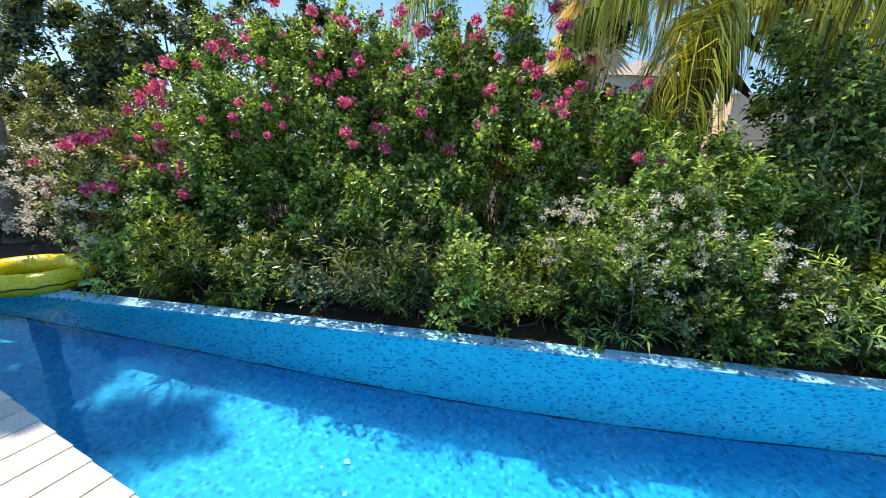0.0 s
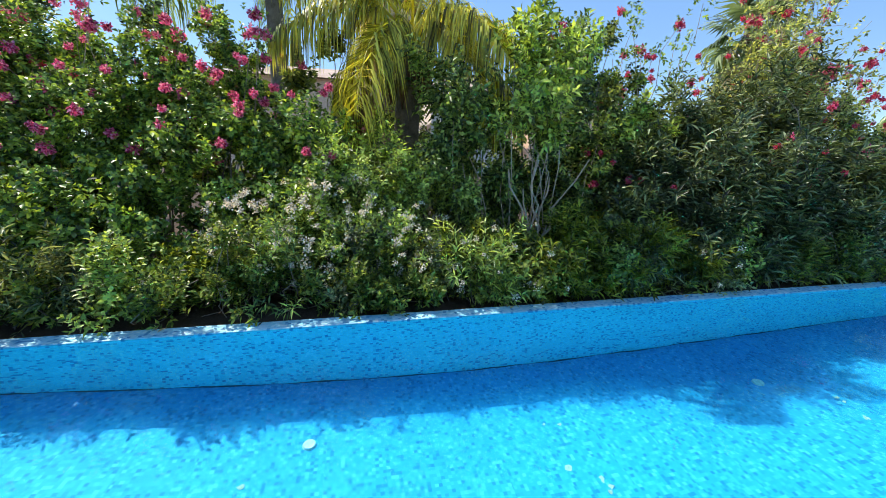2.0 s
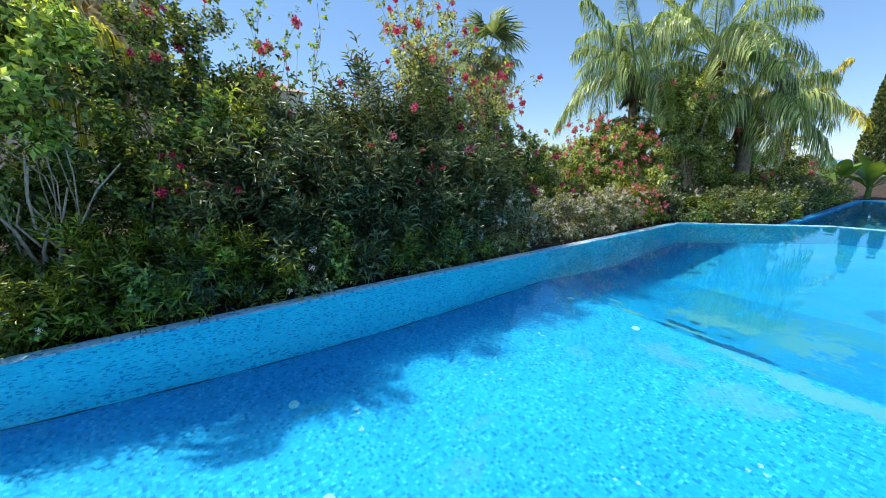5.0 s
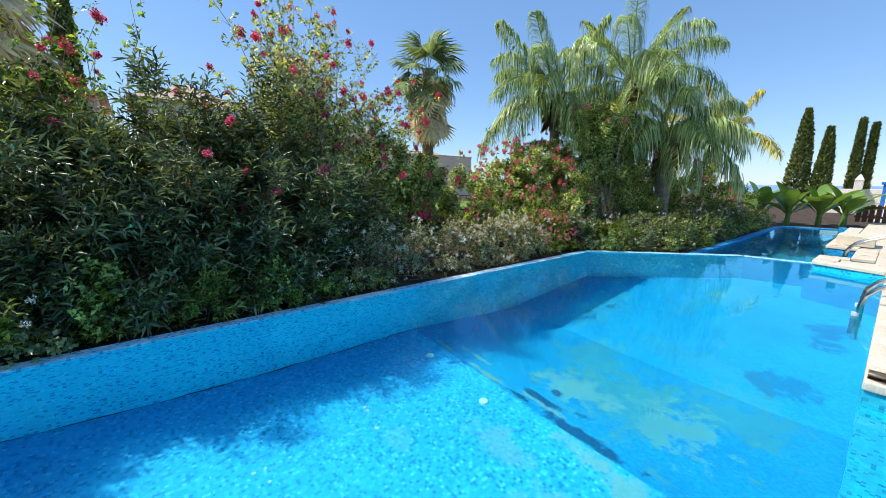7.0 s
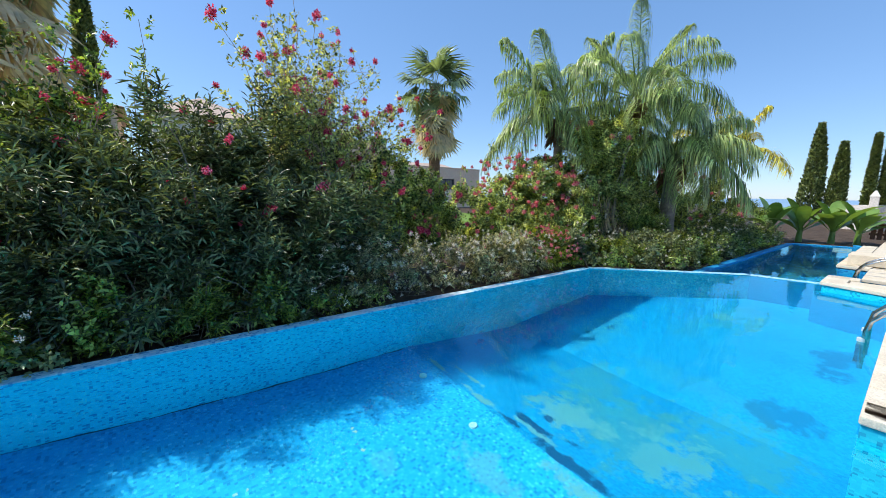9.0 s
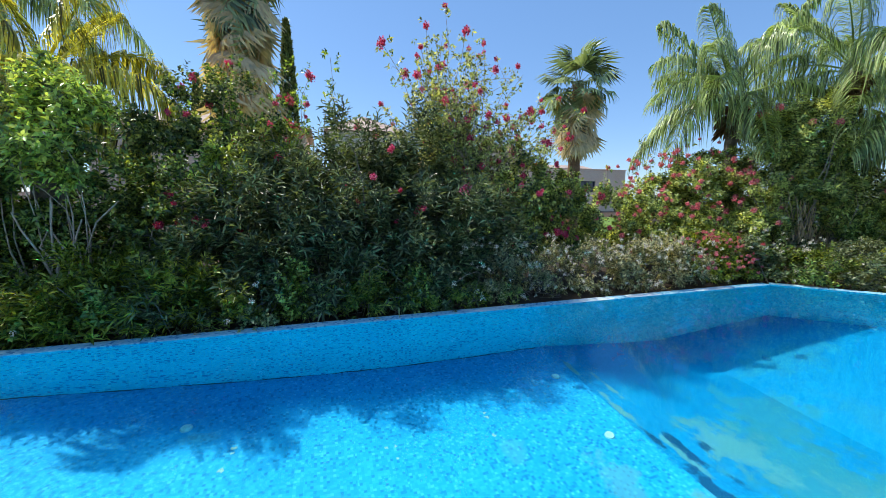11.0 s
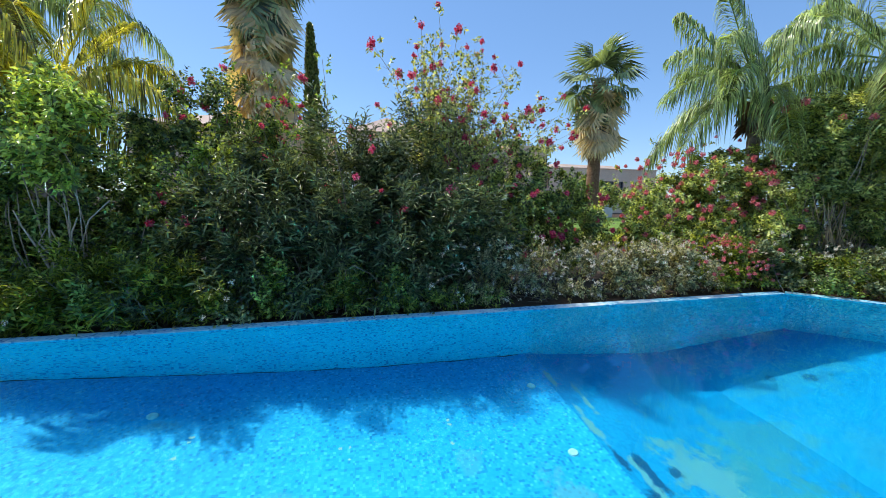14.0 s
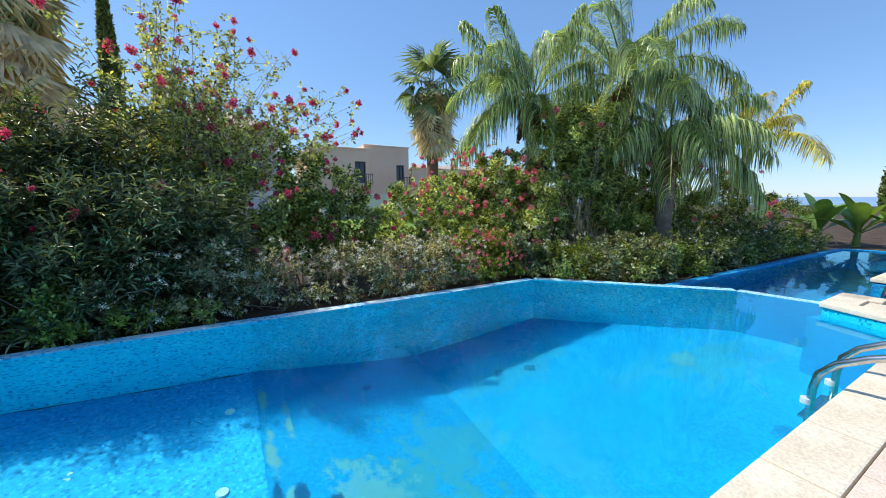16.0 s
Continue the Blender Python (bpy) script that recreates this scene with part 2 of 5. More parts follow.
sr = ramp(ns_, [(0.3, (0.42, 0.40, 0.38)), (0.7, (0.66, 0.65, 0.63))])
ls_.new(st.outputs["Fac"], sr.inputs["Fac"])
ls_.new(sr.outputs["Color"], ps_.inputs["Base Color"])
glass_dark, ng_, lg_, pg_ = material("window_glass")
pg_.inputs["Base Color"].default_value, pg_.inputs["Roughness"].default_value = (0.02, 0.03, 0.05, 1), 0.06

lf_boug = leaf_mat("bougainvillea_leaf", (0.062, 0.125, 0.040), (0.144, 0.273, 0.069), (0.371, 0.501, 0.114))
lf_boug_dark = leaf_mat("bougainvillea_dark_leaf", (0.08, 0.12, 0.05), (0.18, 0.26, 0.085), (0.44, 0.50, 0.17))
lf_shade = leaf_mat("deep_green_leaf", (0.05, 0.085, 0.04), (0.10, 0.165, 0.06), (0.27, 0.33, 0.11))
lf_pale = leaf_mat("pale_border_leaf", (0.13, 0.15, 0.10), (0.26, 0.28, 0.18), (0.50, 0.48, 0.36), 0.5)
lf_low = leaf_mat("ground_shrub_leaf", (0.06, 0.11, 0.03), (0.125, 0.20, 0.045), (0.29, 0.34, 0.075))
lf_yellow = leaf_mat("yellow_green_leaf", (0.07, 0.115, 0.019), (0.15, 0.215, 0.03), (0.32, 0.36, 0.06))
lf_oleander = leaf_mat("oleander_leaf", (0.045, 0.07, 0.036), (0.078, 0.12, 0.054), (0.21, 0.27, 0.145), 0.35)
lf_jasmine = leaf_mat("jasmine_leaf", (0.06, 0.105, 0.035), (0.12, 0.205, 0.06), (0.32, 0.43, 0.13), 0.5)
lf_light = leaf_mat("light_green_leaf", (0.125, 0.22, 0.065), (0.27, 0.40, 0.11), (0.52, 0.66, 0.19))
lf_grey = leaf_mat("grey_green_leaf", (0.08, 0.115, 0.06), (0.13, 0.175, 0.09), (0.27, 0.31, 0.18))
lf_lantana = leaf_mat("lantana_leaf", (0.12, 0.19, 0.07), (0.27, 0.37, 0.13), (0.58, 0.63, 0.28), 0.55)
lf_olive = leaf_mat("olive_green_leaf", (0.15, 0.20, 0.09), (0.33, 0.41, 0.17), (0.62, 0.66, 0.32), 0.55)
lf_cypress = leaf_mat("cypress_leaf", (0.071, 0.116, 0.042), (0.144, 0.205, 0.072), (0.285, 0.319, 0.114), 0.12)
lf_palm = leaf_mat("palm_leaflet", (0.20, 0.28, 0.12), (0.29, 0.38, 0.17), (0.50, 0.56, 0.30), 0.5, 0.3, (1.3, 1.35, 0.6))
lf_fan = leaf_mat("fan_palm_leaf", (0.13, 0.18, 0.09), (0.19, 0.25, 0.12), (0.33, 0.38, 0.20), 0.3, 0.35, (1.2, 1.3, 0.7))
lf_palm_y = leaf_mat("yellow_palm_leaflet", (0.26, 0.27, 0.05), (0.50, 0.46, 0.08), (0.72, 0.62, 0.14), 0.5, 0.4)
lf_palm_mix = leaf_mat("sunny_palm_leaflet", (0.18, 0.20, 0.05), (0.40, 0.42, 0.09), (0.70, 0.64, 0.18), 0.65, 0.35)
lf_dead = leaf_mat("dead_frond", (0.27, 0.20, 0.13), (0.46, 0.37, 0.25), (0.64, 0.54, 0.38), 0.35, 0.7)
lf_banana = leaf_mat("banana_leaf", (0.08, 0.15, 0.035), (0.12, 0.22, 0.05), (0.20, 0.31, 0.08), 0.35)
fl_magenta = leaf_mat("magenta_bract", (0.80, 0.08, 0.33), (0.88, 0.16, 0.44), (0.90, 0.36, 0.58), 0.7, 0.6, (1.4, 1.05, 0.75))
fl_red = leaf_mat("crimson_bract", (0.74, 0.045, 0.17), (0.86, 0.085, 0.25), (0.90, 0.22, 0.36), 0.6, 0.6, (1.4, 1.05, 0.75))
fl_coral = leaf_mat("coral_bract", (0.78, 0.11, 0.19), (0.87, 0.20, 0.28), (0.90, 0.36, 0.40), 0.55, 0.6, (1.4, 1.05, 0.75))
fl_white = leaf_mat("white_petal", (0.80, 0.70, 0.62), (0.86, 0.80, 0.72), (0.90, 0.87, 0.80), 0.5, 0.6, (1.4, 1.05, 0.75))

# ---- mesh helpers ----
def np_mesh(name, V, F, mat):
    """A triangle mesh from arrays."""
    me = bpy.data.meshes.new(name)
    V, F = np.asarray(V, dtype=np.float32), np.asarray(F, dtype=np.int32)
    me.vertices.add(len(V))
    me.vertices.foreach_set("co", V.ravel())
    me.loops.add(F.size)
    me.loops.foreach_set("vertex_index", F.ravel())
    me.polygons.add(len(F))
    me.polygons.foreach_set("loop_start", np.arange(0, F.size, 3, dtype=np.int32))
    me.update(calc_edges=True)
    me.materials.append(mat)
    return me


def bm_mesh(name, bm, mat, smooth=False):
    me = bpy.data.meshes.new(name)
    bmesh.ops.recalc_face_normals(bm, faces=bm.faces)
    bm.to_mesh(me)
    bm.free()
    if smooth:
        for p in me.polygons:
            p.use_smooth = True
    me.materials.append(mat)
    return me


def child(name, me, parent, m=None, label=""):
    ob = new(name, me)
    ob.parent = parent
    if m is not None:
        ob.matrix_basis = m
    return tagged(ob, label)


def root(name, m, label, category, group="", kind=""):
    ob = new(name)
    ob.empty_display_size = 0.1
    ob.matrix_basis = m
    return tagged(ob, label, category, group, kind)


def box_bm(x0, x1, y0, y1, z0, z1, bevel=0.0):
    bm = bmesh.new()
    bmesh.ops.create_cube(bm, size=1, matrix=Matrix.Translation(((x0 + x1) / 2, (y0 + y1) / 2, (z0 + z1) / 2)) @ Matrix.Diagonal((x1 - x0, y1 - y0, z1 - z0, 1)))
    if bevel:
        bmesh.ops.bevel(bm, geom=bm.edges[:], offset=bevel, segments=2, affect="EDGES", profile=0.6)
    return bm


def prism_bm(points, z0, z1, bevel=0.0):
    """An upright prism over a plan outline."""
    bm = bmesh.new()
    f = bm.faces.new([bm.verts.new((x, y, z1)) for x, y in points])
    r = bmesh.ops.extrude_face_region(bm, geom=[f])
    for v in r["geom"]:
        if isinstance(v, bmesh.types.BMVert):
            v.co.z = z0
    if bevel:
        bmesh.ops.recalc_face_normals(bm, faces=bm.faces)
        es = [e for e in bm.edges if all(abs(v.co.z - z1) < 1e-5 for v in e.verts)]
        bmesh.ops.bevel(bm, geom=es, offset=bevel, segments=2, affect="EDGES", profile=0.6)
    return bm


def unit(a):
    return a / np.maximum(np.linalg.norm(a, axis=-1, keepdims=True), 1e-9)


def tube_arrays(pts, radii, sides=6):
    pts, V, F = np.asarray(pts, float), [], []
    T = unit(np.gradient(pts, axis=0))
    for i, (p, t, r) in enumerate(zip(pts, T, radii)):
        a = np.cross(t, (0.31, 0.17, 0.93) if abs(t[2]) < 0.9 else (1, 0, 0.1))
        a = a / np.linalg.norm(a)
        b = np.cross(t, a)
        ang = np.arange(sides) * 2 * np.pi / sides
        V.append(p + r * (np.cos(ang)[:, None] * a + np.sin(ang)[:, None] * b))
        if i:
            o = (i - 1) * sides
            for k in range(sides):
                k2 = (k + 1) % sides
                F += [(o + k, o + k2, o + sides + k), (o + k2, o + sides + k2, o + sides + k)]
    return np.concatenate(V), np.array(F)


def join(parts):
    V, F, o = [], [], 0
    for v, f in parts:
        V.append(v)
        F.append(f + o)
        o += len(v)
    return np.concatenate(V), np.concatenate(F)


def leaf_arrays(B, D, N, L, W, fold=0.22, droop=0.12):
    """Folded leaves: base, two sides, tip."""
    n = len(B)
    L, W = np.broadcast_to(L, n)[:, None], np.broadcast_to(W, n)[:, None]
    S = unit(np.cross(D, N))
    N = np.cross(S, D)
    mid = B + D * L * 0.45
    V = np.empty((n, 4, 3))
    V[:, 0] = B
    V[:, 1] = mid + S * W * 0.5 + N * W * fold
    V[:, 2] = B + D * L
    V[:, 2, 2] -= (L * droop)[:, 0]
    V[:, 3] = mid - S * W * 0.5 + N * W * fold
    i = np.arange(n)[:, None] * 4
    F = np.concatenate([i + np.array([[0, 1, 2]]), i + np.array([[0, 2, 3]])], axis=0)
    return V.reshape(-1, 3), F


def sample(rng, blobs, total, inner=0.4, lump=0.22, clump=0, tuft=0.07, reach=0.2):
    """Points in the outer part of lumpy ellipsoids, and the way out from each; in leafy tufts where clump is given."""
    b = np.array(blobs, float)
    n = max(12, total // clump) if clump else total
    area = (b[:, 3] * b[:, 4] + b[:, 4] * b[:, 5] + b[:, 3] * b[:, 5])
    k = rng.choice(len(b), n, p=area / area.sum())
    d = unit(rng.normal(size=(n, 3)))
    ph = rng.uniform(0, 6.28, (len(b), 3))[k]
    w = np.sin(d[:, 0] * 5 + ph[:, 0]) * np.sin(d[:, 1] * 4.4 + ph[:, 1]) + np.sin(d[:, 2] * 5.5 + ph[:, 2]) * np.sin((d[:, 0] + d[:, 1]) * 7 + ph[:, 0])
    r = (inner + (1 - inner) * rng.random(n) ** 0.55) * (1 + lump * w) * (0.84 if clump else 1.0)
    P = b[k, :3] + d * r[:, None] * b[k, 3:]
    O = unit(d / b[k, 3:])
    if clump:
        pick = rng.integers(0, n, total)
        way = unit(O + np.array((0, -0.15, 0.45)) + rng.normal(size=(n, 3)) * 0.4)[pick]
        size = rng.uniform(0.6, 1.5, n)[pick][:, None]
        along = rng.random((total, 1))
        P = P[pick] + way * along * reach * size + rng.normal(size=(total, 3)) * tuft * size * (1.15 - 0.6 * along)
        O = unit(way + O[pick] * 0.4)
    return P, O


def sprigs(rng, P, O, per, L, W, stem, up=0.4, spread=0.9, droop=0.1, jitter=0.5):
    """Leaves set round short shoots at P that point out along O."""
    n = len(P)
    A = unit(O + np.array((0, 0, up)) + rng.normal(size=(n, 3)) * jitter)
    X = unit(np.cross(A, rng.normal(size=(n, 3))))
    Y = np.cross(A, X)
    out = []
    for k in range(per):
        t = (k + rng.random(n)) / per
        a = k * 2.4 + rng.random(n) * 0.8
        side = X * np.cos(a)[:, None] + Y * np.sin(a)[:, None]
        D = unit(A * (0.35 + 0.5 * t[:, None]) + side * spread + rng.normal(size=(n, 3)) * 0.15)
        B = P + A * (stem * t)[:, None]
        s = 0.7 + 0.5 * rng.random(n)
        out.append(leaf_arrays(B, D, A, L * s * 1.15, W * s * 1.2, 0.2, droop))
    return join(out)


def branches(rng, base, ends, r0, r1=0.004, sides=5, bow=0.15):
    parts = []
    for e in ends:
        base_j = np.array(base) + rng.normal(size=3) * (0.12, 0.06, 0)
        s = np.linspace(0, 1, 6)[:, None]
        mid = rng.normal(size=3) * bow
        pts = base_j + (np.array(e) - base_j) * s + mid * np.sin(s * np.pi) + rng.normal(size=(6, 3)) * 0.02 * np.sin(s * np.pi)
        pts[:, 2] += 0.25 * np.linalg.norm(np.array(e) - base_j) * (np.sin(s[:, 0] * np.pi)) * 0.5
        parts.append(tube_arrays(pts, r0 + (r1 - r0) * s[:, 0], sides))
    return join(parts)


def bract_ball(name, rng, n, radius, size, mat, stretch=1.0):
    d = unit(rng.normal(size=(n, 3)))
    B = d * radius * rng.random((n, 1)) ** 0.6 * (1, 1, stretch)
    D = unit(d * (1, 1, 0.8) + rng.normal(size=(n, 3)) * 0.9)
    s = size * (0.8 + 0.4 * rng.random(n))
    V, F = leaf_arrays(B, D, unit(rng.normal(size=(n, 3))), s, s * 0.85, 0.3, 0.05)
    return np_mesh(name, V, F, mat)


rngf = np.random.default_rng(7)
MAGENTA = [bract_ball("bract_cluster", rngf, 120, 0.056, 0.032, fl_magenta, s) for s in (0.9, 1.1, 1.0)]
CRIMSON = [bract_ball("bract_cluster", rngf, 120, 0.042, 0.026, fl_red, s) for s in (1.0, 1.6, 1.3)]
CORAL = [bract_ball("bract_cluster", rngf, 90, 0.045, 0.028, fl_coral, s) for s in (0.8, 1.0, 1.1)]
WHITE = [bract_ball("blossom", rngf, 26, 0.045, 0.026, fl_white, s) for s in (0.7, 0.9, 1.0)]


def flower_parts(rng, thing, meshes, P, scale=(0.8, 1.4), name="flower"):
    for p in P:
        s = rng.uniform(*scale)
        child(name, meshes[rng.integers(len(meshes))], thing, Matrix.LocRotScale(Vector(p), Euler(rng.uniform(0, 6.28, 3) * (0.12, 0.12, 1)), (s, s, s)))


def shrub(name, label, category, seed, base, blobs, n, per, leaf, mat, stem=0.1, up=0.4, spread=0.9, droop=0.1, inner=0.4,
          lump=0.22, stems=8, stem_r=0.014, flowers=None, fscale=(0.8, 1.4), front=0.0, group="", twig=None, low=0.0, shell=0.95):
    """A bush: stems from its base, a crown of leafy shoots, flower clusters on the outside. Blobs are x, y, z, rx, ry, rz."""
    rng = np.random.default_rng(seed)
    P, O = sample(rng, blobs, int(n * 1.25), inner, lump, 34, 0.04 + 0.55 * leaf[0], 0.12 + 1.5 * leaf[0])
    keep = (P[:, 2] > low) & (P[:, 1] > front)
    P, O = P[keep], O[keep]
    b = np.array(base, float)
    thing = root(name, pose(*base), label, category, group)
    child("crown", np_mesh("crown", *sprigs(rng, P - b, O, per, leaf[0], leaf[1], stem, up, spread, droop), mat), thing)
    if stems:
        ends = (P - b)[rng.choice(len(P), stems, replace=False)] * 0.96
        for e in ends:
            foot = (e[0] - np.clip(e[0], -0.3, 0.3), e[1] * 0.4, 0)
            child("stem", np_mesh("stem", *branches(rng, foot, [e], stem_r), twig or bark), thing)
    if flowers:
        meshes, count, zmin, zmax = flowers[:4]
        Q, QO = sample(rng, blobs, count * 14, shell, lump)
        ok = (Q[:, 2] > zmin) & (Q[:, 2] < zmax) & (QO[:, 1] < 0.3) & (Q[:, 1] > front)
        flower_parts(rng, thing, meshes, (Q + QO * 0.19 - b)[ok][:count], fscale, flowers[4] if len(flowers) > 4 else "flower")
    return thing

# ---- ground, pools ----
def ground_sheet():
    """One sheet to the horizon, open where the pools are."""
    bm = bmesh.new()
    rings = [[(-3000, -3000), (3000, -3000), (3000, 3000), (-3000, 3000)], [(-40, -30), (70, -30), (70, 60), (-40, 60)]]
    hole = [(-5.9, 0.0), (13.75, 0.0), (15.3, -1.45), (24.1, -1.45), (24.6, -3.0), (24.0, -6.5), (-5.9, -6.5)]
    loops = []
    for ring in (rings[0], rings[1], hole):
        vs = [bm.verts.new((x, y, -0.06)) for x, y in ring]
        loops.append([bm.edges.new((vs[i], vs[(i + 1) % len(vs)])) for i in range(len(vs))])
    bmesh.ops.triangle_fill(bm, use_beauty=True, edges=loops[0] + loops[1])
    bmesh.ops.triangle_fill(bm, use_beauty=True, edges=loops[1] + loops[2])
    return bm


tagged(new("ground", bm_mesh("ground", ground_sheet(), soil)), "brown garden soil under the planting", "ground", kind="structure")
tagged(new("sea", bm_mesh("sea", box_bm(95, 2900, -2500, 2500, -0.055, -0.02), sea_mat)), "hazy blue sea along the horizon", "sea", kind="structure")


def wall_piece(p, q, thick, z0, z1, mat, name="pool_wall", label="blue glass mosaic wall of the pool", bevel=0.012):
    """An upright wall from p to q in plan, with its thickness on the right-hand side of that way."""
    p, q = Vector(p), Vector(q)
    d = (q - p).normalized()
    n = Vector((d.y, -d.x)) * thick
    ob = new(name, bm_mesh(name, prism_bm([p, q, q + n, p + n], z0, z1, bevel), mat))
    return tagged(ob, label, "pool wall", kind="structure")


DEPTH = -2.7
# far overflow edge, its corner cut, and the weir towards the second pool
wall_piece((13.72, -0.15), (-5.9, -0.15), 0.15, DEPTH, 0.004, mosaic_wall, "pool_wall_north", "blue mosaic overflow edge along the hedge")
wall_piece((15.80, -2.30), (13.70, -0.14), 0.17, DEPTH, 0.008, mosaic_wall, "pool_wall_east", "blue mosaic overflow edge cutting the corner")
wall_piece((16.02, -3.75), (15.79, -2.28), 0.17, DEPTH, 0.003, mosaic_deep, "pool_weir", "blue mosaic weir between two pools")
# pale caps on the overflow edge; sun sheen and lime are in their colour
wall_piece((13.70, -0.147), (-5.85, -0.147), 0.144, 0.006, 0.012, mosaic_rim, "rim_cap", "pale mosaic lip of the overflow edge, lime and painted sun sheen", 0.002)
wall_piece((15.79, -2.295), (13.71, -0.146), 0.164, 0.009, 0.016, mosaic_rim, "rim_cap_east", "pale mosaic lip of the overflow edge, lime and painted sun sheen", 0.002)
wall_piece((15.97, -3.30), (15.79, -2.29), 0.164, 0.004, 0.011, mosaic_rim, "rim_cap_weir", "pale mosaic lip of the weir, lime and painted sun sheen", 0.002)
# near side
EDGE = [(-5.9, -0.07), (-0.93, -1.70), (4.0, -3.30), (7.0, -4.05), (10.15, -4.75)]
for a, b in zip(EDGE[:-1], EDGE[1:]):
    wall_piece(a, b, 0.25, DEPTH, 0.09, mosaic_wall, "pool_wall_south")
wall_piece((10.15, -4.75), (10.15, -4.13), 0.3, DEPTH, 0.085, mosaic_wall, "pool_wall_step")
wall_piece((10.452, -4.13), (15.12, -4.13), 0.3, DEPTH, 0.085, mosaic_wall, "pool_wall_coping")
wall_piece((15.12, -4.13), (15.42, -3.32), 0.3, DEPTH, 0.085, mosaic_wall, "pool_wall_jetty")
wall_piece((15.42, -3.32), (15.95, -3.32), 0.3, DEPTH, 0.085, mosaic_wall, "pool_wall_jetty_end")
wall_piece((14.90, -4.13), (15.20, -3.25), 0.2, DEPTH, -0.05, mosaic_deep, "pool_step", "pale mosaic step just under the water")

floor_z = lambda x: -0.84 - 0.062 * x if x < 9.3 else (-1.417 - (x - 9.3) * 0.30 if x < 11.4 else -2.047)


def floor_bm(xs, y0, y1):
    bm = bmesh.new()
    rows = [(bm.verts.new((x, y0, floor_z(x))), bm.verts.new((x, y1, floor_z(x)))) for x in xs]
    low = [(bm.verts.new((x, y0, floor_z(x) - 0.2)), bm.verts.new((x, y1, floor_z(x) - 0.2))) for x in xs]
    for i in range(len(xs) - 1):
        bm.faces.new((rows[i][0], rows[i + 1][0], rows[i + 1][1], rows[i][1]))
        bm.faces.new((low[i][0], low[i][1], low[i + 1][1], low[i + 1][0]))
        bm.faces.new((rows[i][0], low[i][0], low[i + 1][0], rows[i + 1][0]))
        bm.faces.new((rows[i][1], rows[i + 1][1], low[i + 1][1], low[i][1]))
    return bm


tagged(new("pool_floor", bm_mesh("pool_floor", floor_bm([-5.95, 0, 3, 6, 9.3], -5.2, -0.1), mosaic_floor)), "light blue mosaic floor of the shallow end", "pool floor", kind="structure")
tagged(new("pool_floor_deep", bm_mesh("pool_floor_deep", floor_bm([9.3, 10.2, 11.4, 13, 16.1], -5.2, -0.1), mosaic_deep)), "deep blue pool floor with greenish deposit", "pool floor", kind="structure")


def water_sheet(name, points, z, label):
    bm = bmesh.new()
    bm.faces.new([bm.verts.new((x, y, z)) for x, y in points])
    bmesh.ops.recalc_face_normals(bm, faces=bm.faces)
    for f in bm.faces:
        if f.normal.z < 0:
            f.normal_flip()
    me = bpy.data.meshes.new(name)
    bm.to_mesh(me)
    bm.free()
    me.materials.append(water_mat)
    ob = tagged(new(name, me), label, "water", kind="structure")
    ob.visible_shadow = False
    return ob


water_sheet("water", [(-5.75, -0.155), (13.69, -0.155), (15.78, -2.32), (15.93, -3.31), (15.42, -3.31), (15.12, -4.12), (10.14, -4.12), (10.14, -4.75), (7.0, -4.04), (4.0, -3.29), (-0.93, -1.69)], 0.0, "clear still water filling the main pool")

# second pool
SECOND = [(15.35, -1.60), (23.85, -1.60), (24.35, -2.95), (23.4, -3.25), (17.95, -3.25), (17.9, -3.70), (16.3, -3.70), (16.25, -3.32), (16.05, -2.25)]
for a, b, h in zip(SECOND, SECOND[1:] + SECOND[:1], (0.0, 0.0, 0.07, 0.07, 0.07, 0.07, 0.07, -0.02, -0.02)):
    wall_piece(b, a, 0.16, -1.9, h, mosaic_dark, "second_pool_wall", "dark blue mosaic wall of the second pool")
tagged(new("second_pool_floor", bm_mesh("second_pool_floor", prism_bm(SECOND, -2.0, -1.6), mosaic_dark)), "dark blue mosaic floor of the second pool", "pool floor", kind="structure")
water_sheet("water_second", SECOND, -0.03, "dark reflecting water of the second pool")

# stone coping and paving
def outline_offset_strip(name, pts, width, z0, z1, step, mat, label, cat):
    """Coping stones one by one along an edge; they lie on the right-hand side of the way."""
    thing = root(name, pose(0, 0, 0), label, cat, kind="structure")
    for p, q in zip(pts[:-1], pts[1:]):
        p, q = Vector(p), Vector(q)
        length = (q - p).length
        d = (q - p) / length
        n = Vector((d.y, -d.x))
        count = max(1, round(length / step))
        w = length / count
        bm = box_bm(0.003, w - 0.003, 0, width, z0, z1, 0.012)
        me = bm_mesh("stone", bm, mat)
        for i in range(count):
            o = p + d * w * i
            m = Matrix(((d.x, n.x, 0, o.x), (d.y, n.y, 0, o.y), (0, 0, 1, 0), (0, 0, 0, 1)))
            child("stone", me, thing, m)
    return thing


outline_offset_strip("coping", [(10.13, -4.75), (10.13, -4.12), (15.11, -4.12), (15.40, -3.29), (16.30, -3.29), (16.32, -3.69), (17.9, -3.69), (17.95, -3.22), (23.5, -3.22)], 0.29, 0.09, 0.15, 0.62, stone, "cream stone coping slabs around the pools", "coping")
tagged(new("pavement_bed", bm_mesh("pavement_bed", prism_bm([(10.13, -14), (40, -14), (40, -3.6), (23.5, -3.52), (18.24, -3.52), (18.2, -3.99), (16.0, -3.99), (16.0, -3.6), (15.62, -3.6), (15.32, -4.43), (10.42, -4.43), (10.42, -4.76), (10.13, -4.76)], -0.055, 0.128), stone)), "cream mortar bed under the terrace", "pavement", kind="structure")
terrace = root("terrace", pose(0, 0, 0), "sunlit cream and pink terrace paving by the pool", "pavement", kind="structure")
